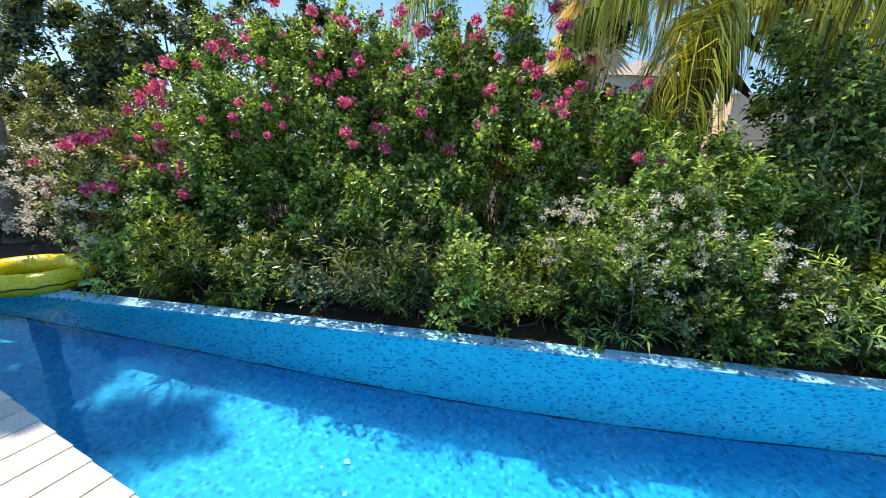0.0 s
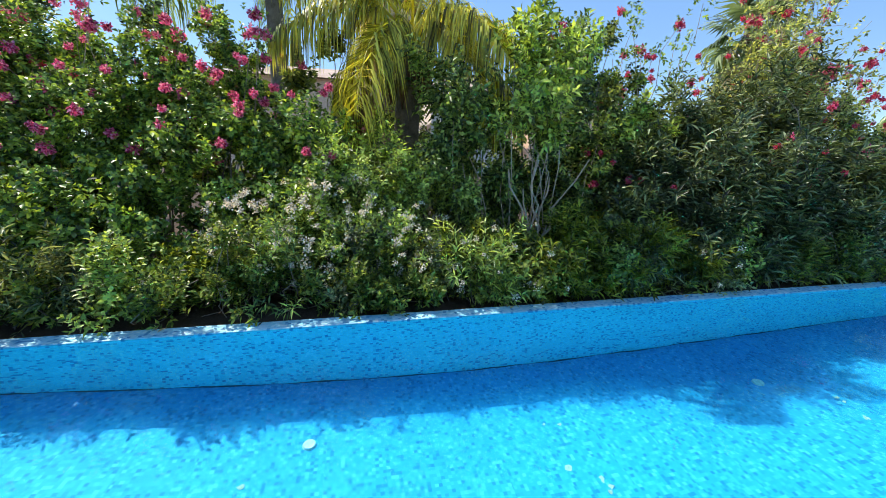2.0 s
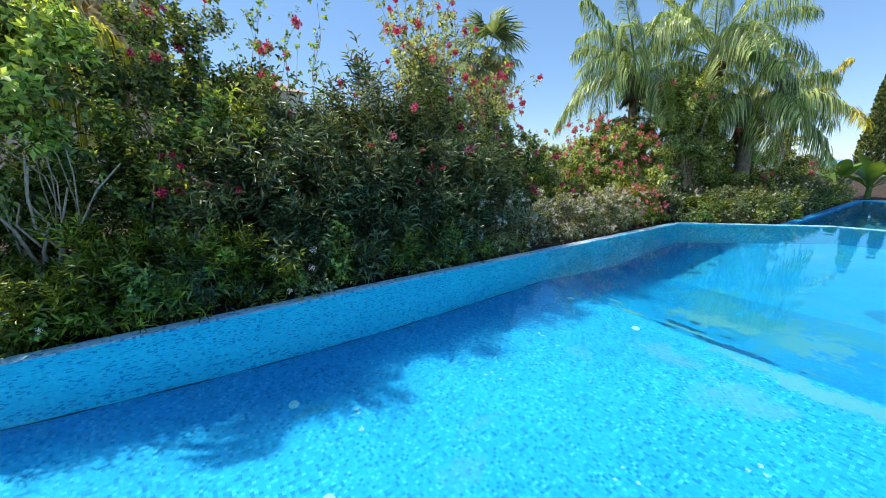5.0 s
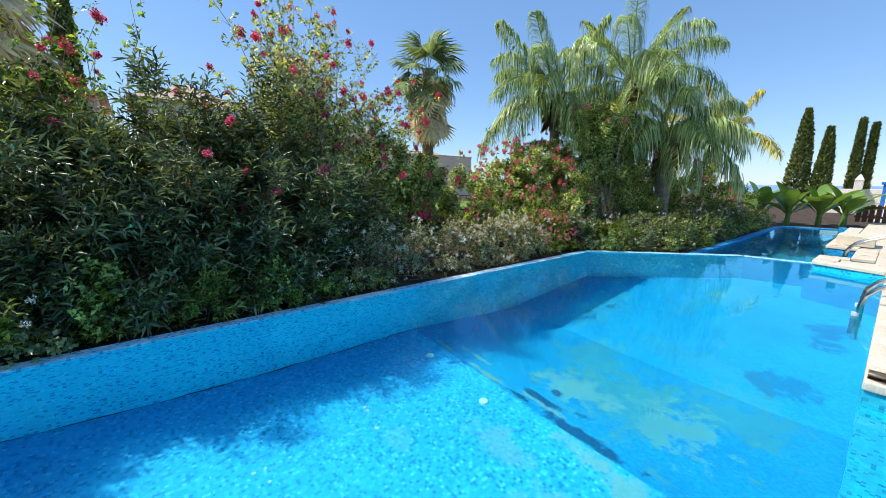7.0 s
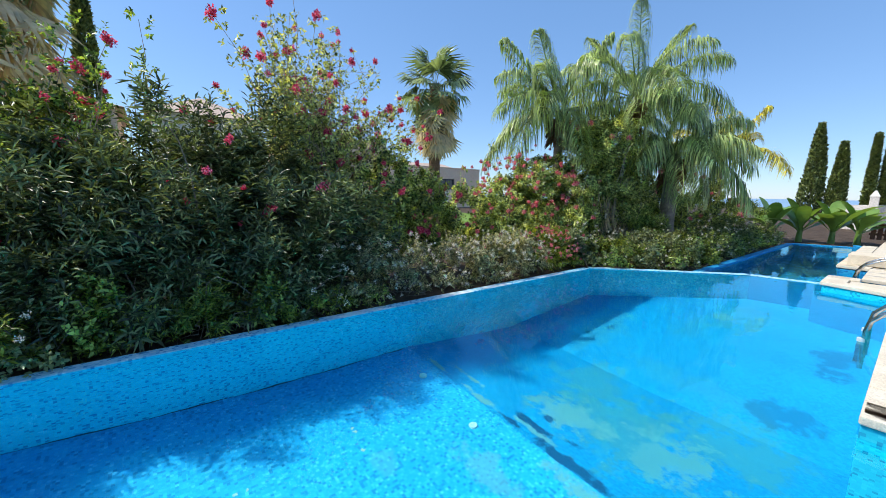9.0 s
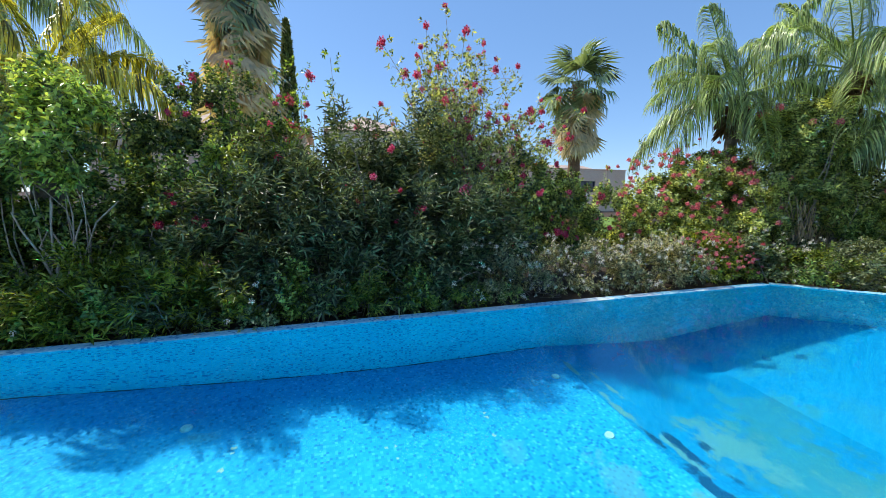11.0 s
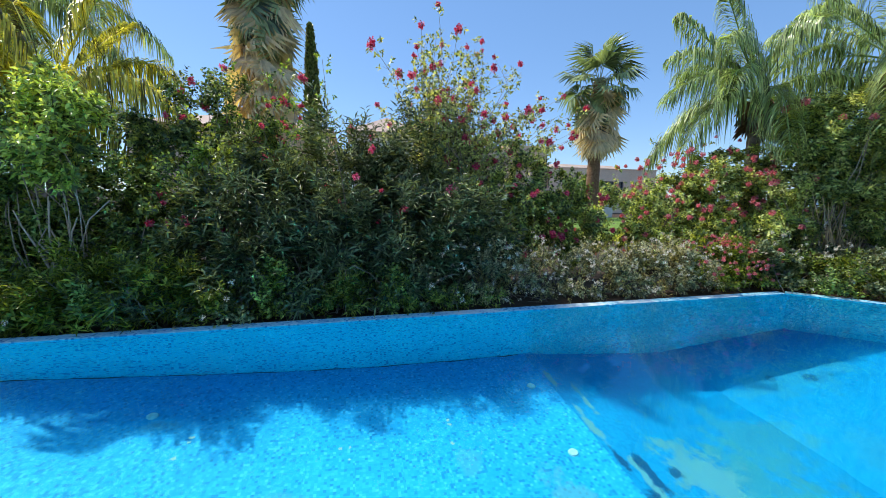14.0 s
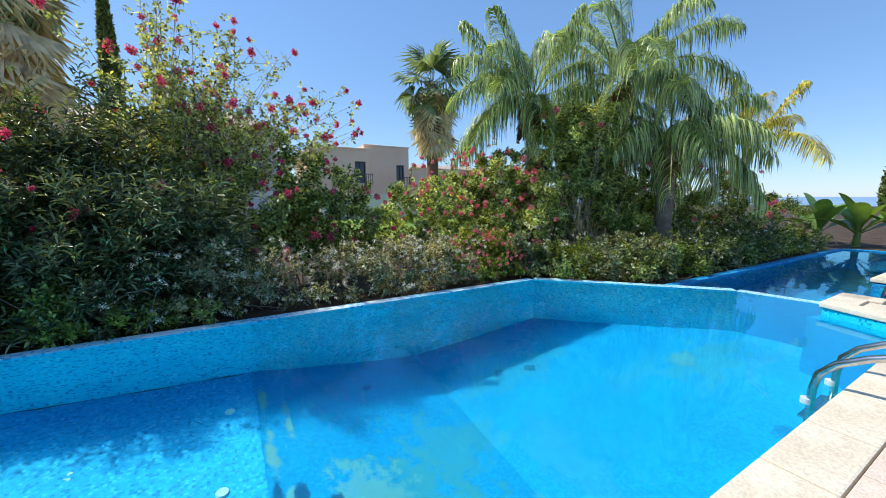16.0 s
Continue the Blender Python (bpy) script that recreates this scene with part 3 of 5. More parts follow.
slab_me = bm_mesh("slab", box_bm(-0.297, 0.297, -0.197, 0.197, -0.03, 0, 0.004), paver)
for i in range(46):
    for j in range(6):
        child("slab", slab_me, terrace, pose(10.75 + 0.6 * i + (0.3 if j % 2 else 0), -4.615 - 0.4 * j if i < 9 else -4.215 - 0.4 * j, 0.147))

# timber deck: boards square to the pool's edge
deck = root("deck", pose(0, 0, 0), "weathered pale timber deck boards beside the pool", "deck", kind="structure")
d0 = (Vector(EDGE[-1]) - Vector(EDGE[0])).normalized()
n0 = Vector((d0.y, -d0.x))
board = bm_mesh("board", box_bm(0.003, 0.147, -0.03, 3.4, 0.125, 0.15, 0.004), wood)
span = (Vector(EDGE[-1]) - Vector(EDGE[0])).length
for i in range(int(span / 0.15)):
    u = 0.15 * i + 0.07
    for a, b in zip(EDGE[:-1], EDGE[1:]):
        ua, ub = (Vector(a) - Vector(EDGE[0])).dot(d0), (Vector(b) - Vector(EDGE[0])).dot(d0)
        if ua <= u < ub:
            k = (u - ua) / (ub - ua)
            e = Vector(a) * (1 - k) + Vector(b) * k
            o = e - d0 * 0.07
            child("board", board, deck, Matrix(((d0.x, n0.x, 0, o.x), (d0.y, n0.y, 0, o.y), (0, 0, 1, 0), (0, 0, 0, 1))))
tagged(new("deck_base", bm_mesh("deck_base", prism_bm([(-5.9, -0.36), (-0.99, -1.94), (3.95, -3.54), (6.95, -4.29), (10.1, -5.0), (10.1, -14), (-5.9, -14)], -0.055, 0.12), brown_wood)), "dark timber frame under the deck", "deck", kind="structure")

# dirty joint where the far wall meets the floor
joint = np.array([(x, -0.157 - 0.004 * math.sin(7 * x), floor_z(x) + 0.004) for x in np.linspace(-4.5, 9.2, 90)])
tagged(new("floor_joint", np_mesh("floor_joint", *tube_arrays(joint, 0.005 + 0.004 * np.sin(np.arange(90) * 1.3), 5), dark_dirt)), "dark dirty joint along the pool floor", "joint", kind="structure")

# floor inlets
for k, (x, y) in enumerate([(1.6, -0.79), (1.6, -1.78), (5.37, -0.82), (5.34, -1.78), (9.07, -0.82), (9.0, -1.78)]):
    bm = bmesh.new()
    bmesh.ops.create_cone(bm, cap_ends=True, segments=24, radius1=0.046, radius2=0.040, depth=0.018)
    tagged(new("floor_inlet", bm_mesh("floor_inlet", bm, white_plastic)), "round white plastic water inlet in the pool floor", "inlet", "pool floor inlets").matrix_basis = pose(x, y, floor_z(x) + 0.009, 0, 3.5, 0)


def dirt_streak(name, label, seed, mat, patches, lift):
    """Thin ragged deposit lying on the floor: many small flakes, thick in the middle of each patch."""
    rng = np.random.default_rng(seed)
    V, F = [], []
    for px, py, rx, ry, count in patches:
        for i in range(count):
            cx, cy = px + rng.normal() * rx, py + rng.normal() * ry
            k, size = 9, rng.uniform(0.008, 0.022)
            a = np.linspace(0, 2 * np.pi, k, endpoint=False) + rng.random()
            r = size * (1 + 0.3 * rng.normal(size=k))
            o, h = len(V), lift + 0.004 * rng.random()
            V.append((cx, cy, floor_z(cx) + h))
            V += [(cx + math.cos(t) * s, cy + math.sin(t) * s, floor_z(cx + math.cos(t) * s) + h - 0.001) for t, s in zip(a, r)]
            F += [(o, o + 1 + j, o + 1 + (j + 1) % k) for j in range(k)]
    ob = tagged(new(name, np_mesh(name, np.array(V), np.array(F), mat)), label, "dirt")
    return tagged(ob, kind="stuff")


rd = np.random.default_rng(5)
dirt_streak("leaf_litter", "ochre leaf crumbs and stains on the shallow floor", 9, lime_dirt, [(rd.uniform(-1, 9), rd.uniform(-3.5, -0.9), 0.05, 0.09, 3) for i in range(22)], 0.006)

# ---- swimming ring ----
ring = root("swim_ring", pose(-3.80, 0.10, 0.085, -3, 1, 0), "yellow inflatable swim ring with black wave print floating", "swim ring")
def torus_bm(R, r, n=48, k=20):
    bm = bmesh.new()
    vs = [[bm.verts.new(((R + r * math.cos(b)) * math.cos(a), (R + r * math.cos(b)) * math.sin(a), 0.85 * r * math.sin(b))) for b in np.linspace(0, 2 * np.pi, k, endpoint=False)] for a in np.linspace(0, 2 * np.pi, n, endpoint=False)]
    for i in range(n):
        for j in range(k):
            bm.faces.new((vs[i][j], vs[(i + 1) % n][j], vs[(i + 1) % n][(j + 1) % k], vs[i][(j + 1) % k]))
    return bm
child("tube", bm_mesh("tube", torus_bm(0.36, 0.11), yellow_vinyl, True), ring)
wave = [((0.36 + 0.113 * math.cos(b)) * math.cos(a), (0.36 + 0.113 * math.cos(b)) * math.sin(a), 0.096 * math.sin(b)) for a, b in ((i * 2 * math.pi / 180, -0.12 + 0.13 * abs(math.sin(i * 0.31))) for i in range(181))]
child("print_line", np_mesh("print_line", *tube_arrays(wave, [0.006] * 181, 5), black_ink), ring, None, "black wavy printed line")

# ---- ladders ----
def ladder(x, y, label, edge_dir=0.0):
    thing = root("pool_ladder", pose(x, y, 0.15, 0, 0, edge_dir), label, "pool ladder")
    prof = [(0.14, -1.1), (0.14, -0.3), (0.14, -0.04), (0.12, 0.08), (0.04, 0.18), (-0.1, 0.27), (-0.45, 0.43), (-0.75, 0.54), (-0.92, 0.55), (-1.02, 0.47), (-1.05, 0.3), (-1.05, -0.02)]
    for sx in (0, 0.5):
        child("rail", np_mesh("rail", *tube_arrays([(sx, u, v) for u, v in prof], [0.024] * len(prof), 12), steel), thing)
        bm = bmesh.new()
        bmesh.ops.create_cone(bm, cap_ends=True, segments=20, radius1=0.05, radius2=0.035, depth=0.03, matrix=Matrix.Translation((sx, -1.05, 0.012)))
        child("flange", bm_mesh("flange", bm, steel), thing)
        bm = bmesh.new()
        bmesh.ops.create_cone(bm, cap_ends=True, segments=20, radius1=0.035, radius2=0.035, depth=0.05, matrix=Matrix.Translation((sx, 0.16, -0.14)))
        child("collar", bm_mesh("collar", bm, white_plastic), thing, None, "white plastic collar")
    for k in range(3):
        child("tread", bm_mesh("tread", box_bm(0.0, 0.5, 0.12, 0.2, -0.45 - 0.25 * k, -0.42 - 0.25 * k, 0.008), steel), thing)
    return thing


ladder(12.6, -4.13, "polished steel pool ladder on the stone coping")
ladder(16.75, -3.72, "polished steel ladder at the second pool")

# ---- hedge along the pool ----
magenta_spots = (MAGENTA, 160, 1.3, 3.4)
shrub("bougainvillea", "tall bougainvillea hedge with magenta flower clusters", "bougainvillea", 11, (-0.8, 1.5, -0.06),
      [(x, 1.15 + 0.1 * math.sin(2.7 * x), 0.55, 0.62, 0.5, 0.62) for x in np.arange(-3.2, 1.7, 0.7)] + [(x, 1.75 + 0.12 * math.sin(3.3 * x), 1.35, 0.68, 0.55, 0.65 + 0.08 * math.sin(5 * x)) for x in np.arange(-3.3, 1.5, 0.75)]
      + [(x, 2.45, 2.1 + 0.15 * math.sin(2.2 * x), 0.75, 0.55, 0.62 + 0.12 * math.sin(4 * x)) for x in np.arange(-3.0, 1.0, 0.8)],
      15500, 7, (0.050, 0.033), lf_boug, 0.12, 0.35, 0.9, 0.15, 0.35, 0.25, 40, 0.014, magenta_spots, (0.55, 1.0), 0.25)
shrub("low_shrub", "low bright green shrubs along the pool edge", "shrub", 12, (-0.7, 0.5, -0.06),
      [(x, 0.36, 0.12, 0.42, 0.34, 0.27 + 0.09 * math.sin(x * 3.1)) for x in np.arange(-2.7, 2.4, 0.5)],
      3000, 8, (0.052, 0.02), lf_low, 0.09, 0.9, 0.7, 0.1, 0.3, 0.3, 24, 0.006, None, front=-0.04)
shrub("white_shrub", "shrub with clusters of small white flowers", "flowering shrub", 13, (1.6, 0.75, -0.06),
      [(1.15, 0.75, 0.5, 0.45, 0.35, 0.36), (1.7, 0.75, 0.5, 0.5, 0.36, 0.38), (2.25, 0.75, 0.42, 0.42, 0.33, 0.36)],
      2300, 7, (0.042, 0.018), lf_light, 0.1, 0.5, 0.8, 0.1, 0.4, 0.2, 16, 0.008, (WHITE, 240, 0.3, 1.3, "blossom"), (0.55, 1.0))
shrub("light_green_shrub", "light green leafy shrub below the palm", "shrub", 14, (2.3, 1.2, -0.06),
      [(2.2, 1.2, 0.95, 0.5, 0.4, 0.55), (2.6, 1.3, 0.7, 0.5, 0.4, 0.6)],
      1900, 8, (0.055, 0.022), lf_light, 0.14, 0.5, 0.8, 0.15, 0.4, 0.25, 14, 0.01)
shrub("white_border_shrub", "low shrub with few white flowers at the pool edge", "flowering shrub", 15, (3.0, 0.6, -0.06),
      [(2.5, 0.35, 0.2, 0.4, 0.35, 0.32), (2.95, 0.4, 0.3, 0.4, 0.36, 0.36), (3.4, 0.38, 0.25, 0.4, 0.36, 0.34)],
      1000, 7, (0.045, 0.018), lf_low, 0.08, 0.5, 0.8, 0.1, 0.35, 0.2, 10, 0.006, (WHITE, 28, 0.2, 0.8, "blossom"), (0.5, 0.9))
shrub("jasmine_bush", "dark green bush with a lit upper shoot", "bush", 16, (3.78, 0.85, -0.06),
      [(3.3, 1.2, 1.1, 0.55, 0.4, 0.7), (3.85, 1.05, 1.75, 0.42, 0.34, 0.55), (3.9, 0.95, 2.15, 0.2, 0.18, 0.28), (4.4, 1.25, 1.2, 0.5, 0.4, 0.8), (3.1, 1.3, 1.8, 0.4, 0.35, 0.45), (4.0, 1.35, 0.7, 0.8, 0.4, 0.6)],
      2500, 8, (0.062, 0.028), lf_jasmine, 0.2, 0.3, 0.8, 0.25, 0.4, 0.5, 20, 0.011, None, front=0.92, twig=twig_mat)
shrub("light_green_shoots", "tall upright shoots with bright light green leaves", "shrub", 116, (3.85, 0.95, -0.06),
      [(3.85, 0.85, 1.85, 0.17, 0.15, 0.7), (3.7, 0.95, 2.3, 0.2, 0.16, 0.3), (4.05, 0.9, 2.35, 0.15, 0.14, 0.25), (4.0, 0.85, 1.4, 0.2, 0.15, 0.3), (5.35, 1.15, 1.75, 0.16, 0.14, 0.35)], 520, 8, (0.075, 0.03), lf_light, 0.13, 0.5, 0.8, 0.15, 0.4, 0.4, 8, 0.008, None, twig=twig_mat, low=1.45)
rt = np.random.default_rng(3)
bare = root("bare_shrub", pose(3.82, 0.70, -0.06), "pruned shrub with bare pale forked branches", "shrub")
for tip in [(-0.02, 0.0, 1.46), (0.08, -0.02, 1.38), (-0.26, -0.02, 1.34), (0.58, -0.05, 1.38), (0.22, 0.05, 1.25), (-0.12, 0.0, 1.1), (0.3, 0.02, 0.9)]:
    s = np.linspace(0, 1, 7)
    fork = np.array((0.0, 0, 0.42))
    pts = np.where(s[:, None] < 0.34, fork * s[:, None] / 0.34, fork + (np.array(tip) - fork) * ((s[:, None] - 0.34) / 0.66)) + rt.normal(size=(7, 3)) * 0.035 * (s[:, None] > 0.05)
    child("branch", np_mesh("branch", *tube_arrays(pts, np.linspace(0.021, 0.007, 7), 7), twig_mat), bare)
shrub("yellow_green_shrub", "low yellow-green shrub with narrow leaves", "shrub", 17, (4.3, 0.5, -0.06),
      [(3.75, 0.36, 0.2, 0.4, 0.34, 0.3), (4.35, 0.4, 0.25, 0.45, 0.38, 0.38), (4.95, 0.38, 0.28, 0.4, 0.36, 0.38), (5.45, 0.36, 0.15, 0.35, 0.34, 0.3)],
      1700, 9, (0.085, 0.016), lf_yellow, 0.1, 0.9, 0.7, 0.15, 0.3, 0.2, 16, 0.006)
shrub("crimson_bougainvillea", "dark bougainvillea with few crimson flowers", "bougainvillea", 18, (5.2, 1.7, -0.06),
      [(4.9, 1.5, 1.0, 0.7, 0.5, 0.9), (5.6, 1.6, 1.1, 0.8, 0.5, 0.95), (5.2, 2.1, 1.9, 0.7, 0.4, 0.6), (4.5, 2.2, 2.3, 0.45, 0.4, 0.55), (5.0, 2.3, 2.6, 0.55, 0.4, 0.5), (5.8, 2.3, 2.1, 0.55, 0.4, 0.5), (4.9, 1.0, 0.5, 0.6, 0.4, 0.55)],
      3000, 7, (0.055, 0.034), lf_shade, 0.15, 0.3, 0.9, 0.15, 0.4, 0.42, 26, 0.013, (CRIMSON, 36, 0.7, 3.0), (0.6, 1.1), 0.35)
shrub("oleander", "dense dark green oleander with narrow leaves", "oleander", 19, (7.0, 0.95, -0.06),
      [(5.75, 0.9, 0.8, 0.6, 0.45, 0.9), (6.5, 0.95, 0.85, 0.65, 0.5, 0.9), (6.4, 1.35, 1.5, 0.6, 0.45, 0.6), (7.2, 1.35, 1.55, 0.65, 0.45, 0.65), (7.3, 0.95, 0.9, 0.7, 0.5, 0.95), (8.05, 1.0, 0.85, 0.65, 0.5, 0.9), (8.1, 1.45, 1.45, 0.55, 0.45, 0.6), (8.7, 1.05, 0.7, 0.55, 0.5, 0.8), (7.7, 1.7, 1.95, 0.5, 0.4, 0.5), (6.3, 0.55, 0.3, 0.9, 0.4, 0.4), (7.7, 0.55, 0.3, 0.9, 0.4, 0.4)],
      6200, 9, (0.115, 0.019), lf_oleander, 0.25, 0.9, 0.75, 0.2, 0.35, 0.42, 46, 0.011, (CRIMSON, 12, 0.9, 2.2), (0.6, 0.9), 0.16)
oleander = bpy.data.objects["oleander"]
for dx, dz, k in ((1.49, 1.575, 1.25), (1.53, 1.63, 1.1), (-1.0, 1.25, 0.7), (0.2, 1.75, 0.8)):
    child("flower", MAGENTA[0], oleander, pose(dx, -0.22, dz, 10, 20, 40) @ Matrix.Scale(k, 4), "bright pink flower head")
shrub("foot_shrub", "low green shoots at the foot of the oleander", "shrub", 20, (7.0, 0.35, -0.06),
      [(x, 0.3, 0.1, 0.4, 0.3, 0.28 + 0.06 * math.sin(5 * x)) for x in np.arange(5.5, 9.0, 0.55)],
      1500, 7, (0.06, 0.016), lf_low, 0.08, 0.8, 0.7, 0.1, 0.3, 0.2, 14, 0.005)

rm = np.random.default_rng(77)
for k in range(20):
    x, y = (13.95 + 0.3 * k, 0.18 - 0.29 * k) if k < 6 else (15.9 + 0.55 * (k - 6), -1.18)
    # darker leaf mix: the shade by the weir is put into the leaf colours
    lm = (lf_grey, lf_jasmine, lf_low, lf_grey, lf_boug_dark)[k % 5]
    shrub("weir_mound", "small leafy border plant beside the weir", "plant", 400 + k, (x, y + 0.1, -0.06), [(x + 0.1, y + 0.15, 0.15, 0.32, 0.3, rm.uniform(0.24, 0.4))],
          240, 7, (0.055, 0.028), lm, 0.12, 0.7, 0.8, 0.1, 0.3, 0.3, 4, 0.005, (WHITE, 10, 0.12, 0.7, "blossom") if k % 2 else None, (0.4, 0.7), -1.44, "weir mounds")
for k, x in enumerate(np.arange(-3.02, 8.6, 0.62)):
    lm = (lf_light, lf_jasmine, lf_grey, lf_low, lf_oleander)[k * 3 % 5]
    narrow = k % 3 == 1
    hgt = rm.uniform(0.16, 0.46)
    shrub("border_mound", "small mixed green border plant at the pool edge", "plant", 300 + k, (float(x), 0.35, -0.06), [(float(x) + rm.normal() * 0.08, 0.28 + 0.4 * hgt, 0.18, 0.3, 0.32, hgt)],
          int(260), 7, (0.09, 0.014) if narrow else (0.05, 0.026), lm, 0.13, 0.8, 0.7, 0.15, 0.3, 0.35, 5, 0.005, (WHITE, 6, 0.15, 0.7, "blossom") if k % 4 == 2 else None, (0.6, 1.0), -0.05, "border mounds")
for x, a in ((5.23, 20), (7.08, -15), (0.45, 60), (3.3, 35)):
    dry = root("fallen_leaf", pose(x, -0.07, 0.008, 0, 0, a), "dry fallen leaf on the pool edge", "leaf", "fallen leaves")
    child("blade", np_mesh("blade", *leaf_arrays(np.array([(0, 0, 0.004), (0.02, 0.03, 0.006)]), unit(np.array([(1.0, 0.1, 0.05), (0.6, 1.0, 0.05)])), np.array([(0, 0, 1.0), (0, 0.2, 1)]), 0.09, 0.03, 0.2, 0.02), lf_dead), dry)

# the tall open bougainvillea: long arching shoots with clusters at their tips
tall = root("climbing_bougainvillea", pose(8.7, 2.1, -0.06), "tall open bougainvillea with crimson flowers at its tips", "bougainvillea")
rb = np.random.default_rng(31)
parts_b, leaf_P, leaf_O, tips = [], [], [], []
for i in range(96):
    if i < 56:
        end = np.array((rb.normal(0.3, 0.72), rb.normal(0.35, 0.35), rb.uniform(2.6, 4.5)))
        end[0] *= 1.0 + 0.25 * (end[2] < 3.6)
    else:
        end = np.array((rb.normal(0.9, 1.15), rb.normal(0.25, 0.35), rb.uniform(2.0, 3.35)))
    s = np.linspace(0, 1, 10)
    b0 = rb.normal(size=3) * (0.25, 0.15, 0)
    pts = b0 + (end - b0) * s[:, None]
    pts[:, :2] -= (end[:2] - b0[:2]) * (0.35 * np.sin(s * np.pi))[:, None]
    pts += rb.normal(size=(10, 3)) * 0.045 * s[:, None]
    parts_b.append(tube_arrays(pts, np.linspace(0.013, 0.003, 10), 5))
    for k in range(rb.integers(70, 100)):
        u = 0.22 + 0.78 * rb.random() ** 1.6
        j = min(int(u * 9), 8)
        p = pts[j] + (pts[j + 1] - pts[j]) * (u * 9 - j)
        leaf_P.append(p + rb.normal(size=3) * 0.07)
        leaf_O.append(rb.normal(size=3))
    for k in range(3):
        j = rb.integers(5, 9)
        q = pts[j] + np.array((rb.normal() * 0.28, rb.normal() * 0.2, rb.uniform(0.05, 0.35)))
        mid = (pts[j] + q) / 2 + rb.normal(size=3) * 0.03
        parts_b.append(tube_arrays([pts[j], mid, q], [0.005, 0.004, 0.002], 4))
        leaf_P += [mid, q - (0, 0, 0.05)]
        leaf_O += [rb.normal(size=3), rb.normal(size=3)]
        if rb.random() < 0.14:
            tips.append(q)
    if rb.random() < 0.85:
        tips.append(pts[-1])
for pb1 in parts_b:
    child("stem", np_mesh("stem", *pb1, twig_mat), tall)
child("crown", np_mesh("crown", *sprigs(rb, np.array(leaf_P), unit(np.array(leaf_O)), 5, 0.058, 0.031, 0.09, 0.3, 0.9), lf_olive), tall)
flower_parts(rb, tall, CRIMSON, tips, (0.75, 1.4))


def arching_shoots(seed, base, n, xs, ys, zs, mat, flowers, chance, label, leaves=20):
    """Long thin shoots that stand out of a hedge, with small leaves and flowers at the tips."""
    rb = np.random.default_rng(seed)
    thing = root("bougainvillea_shoots", pose(*base), label, "bougainvillea")
    lp, lo, tp = [], [], []
    for i in range(n):
        end = np.array((rb.uniform(*xs), rb.normal(*ys), rb.uniform(*zs)))
        foot = np.array((end[0] * 0.75, rb.normal() * 0.1, 0.0))
        s = np.linspace(0, 1, 9)
        pts = foot + (end - foot) * s[:, None] + rb.normal(size=(9, 3)) * 0.05 * s[:, None]
        pts[:, 0] += rb.normal() * 0.25 * s ** 3
        child("stem", np_mesh("stem", *tube_arrays(pts, np.linspace(0.011, 0.003, 9), 5), twig_mat), thing)
        for k in range(leaves):
            q = rb.integers(3, 9)
            lp.append(pts[q] + rb.normal(size=3) * 0.06)
            lo.append(rb.normal(size=3))
        if rb.random() < chance:
            tp.append(pts[-1])
        if rb.random() < chance * 0.6:
            tp.append(pts[-2] + rb.normal(size=3) * 0.06)
    child("crown", np_mesh("crown", *sprigs(rb, np.array(lp), unit(np.array(lo)), 5, 0.05, 0.028, 0.07), mat), thing)
    flower_parts(rb, thing, flowers, tp, (0.8, 1.3))
    return thing


arching_shoots(131, (5.6, 2.0, -0.06), 26, (-1.2, 1.2), (0.25, 0.25), (2.3, 3.5), lf_boug, CRIMSON, 0.5, "thin bougainvillea shoots with small leaves and few flowers", 44)
arching_shoots(132, (-0.9, 2.3, -0.06), 40, (-2.6, 2.2), (0.1, 0.3), (2.4, 3.5), lf_boug, MAGENTA, 0.75, "tall bougainvillea shoots with magenta flower tips", 26)
arching_shoots(133, (13.9, 2.3, -0.06), 22, (-1.2, 1.6), (0.1, 0.3), (1.6, 2.7), lf_lantana, CORAL, 0.7, "upright shoots with coral flower heads", 22)

shrub("crimson_bougainvillea", "dark bougainvillea mound with crimson flowers", "bougainvillea", 22, (10.0, 1.7, -0.06),
      [(9.3, 1.7, 0.9, 0.7, 0.5, 0.9), (10.1, 1.8, 0.9, 0.75, 0.55, 0.95), (10.6, 2.0, 1.2, 0.6, 0.5, 0.85), (11.15, 1.9, 0.8, 0.55, 0.5, 0.9), (10.3, 2.3, 1.7, 0.6, 0.4, 0.6)],
      3000, 7, (0.055, 0.034), lf_boug_dark, 0.12, 0.3, 0.9, 0.15, 0.35, 0.25, 26, 0.012, (CRIMSON, 46, 0.5, 2.7), (0.6, 1.15), 0.3)
shrub("pale_border_shrub", "low border shrub with pale pink-white flowers", "flowering shrub", 23, (10.6, 0.6, -0.06),
      [(x, 0.45, 0.28, 0.5, 0.42, 0.35 + 0.08 * math.sin(2.3 * x)) for x in np.arange(8.9, 12.8, 0.6)],
      3200, 7, (0.045, 0.02), lf_pale, 0.08, 0.5, 0.8, 0.1, 0.35, 0.2, 24, 0.006, (WHITE, 260, 0.15, 0.9, "blossom"), (0.4, 0.75), 0.12)
shrub("red_tipped_shrub", "low shrub with red and yellow-green tips", "flowering shrub", 24, (13.1, 0.75, -0.06),
      [(12.9, 0.55, 0.3, 0.5, 0.42, 0.36), (13.5, 0.65, 0.28, 0.5, 0.4, 0.34)],
      900, 7, (0.055, 0.022), lf_yellow, 0.08, 0.6, 0.8, 0.1, 0.35, 0.2, 10, 0.006, (CORAL, 120, 0.2, 0.9), (0.35, 0.6), 0.1)
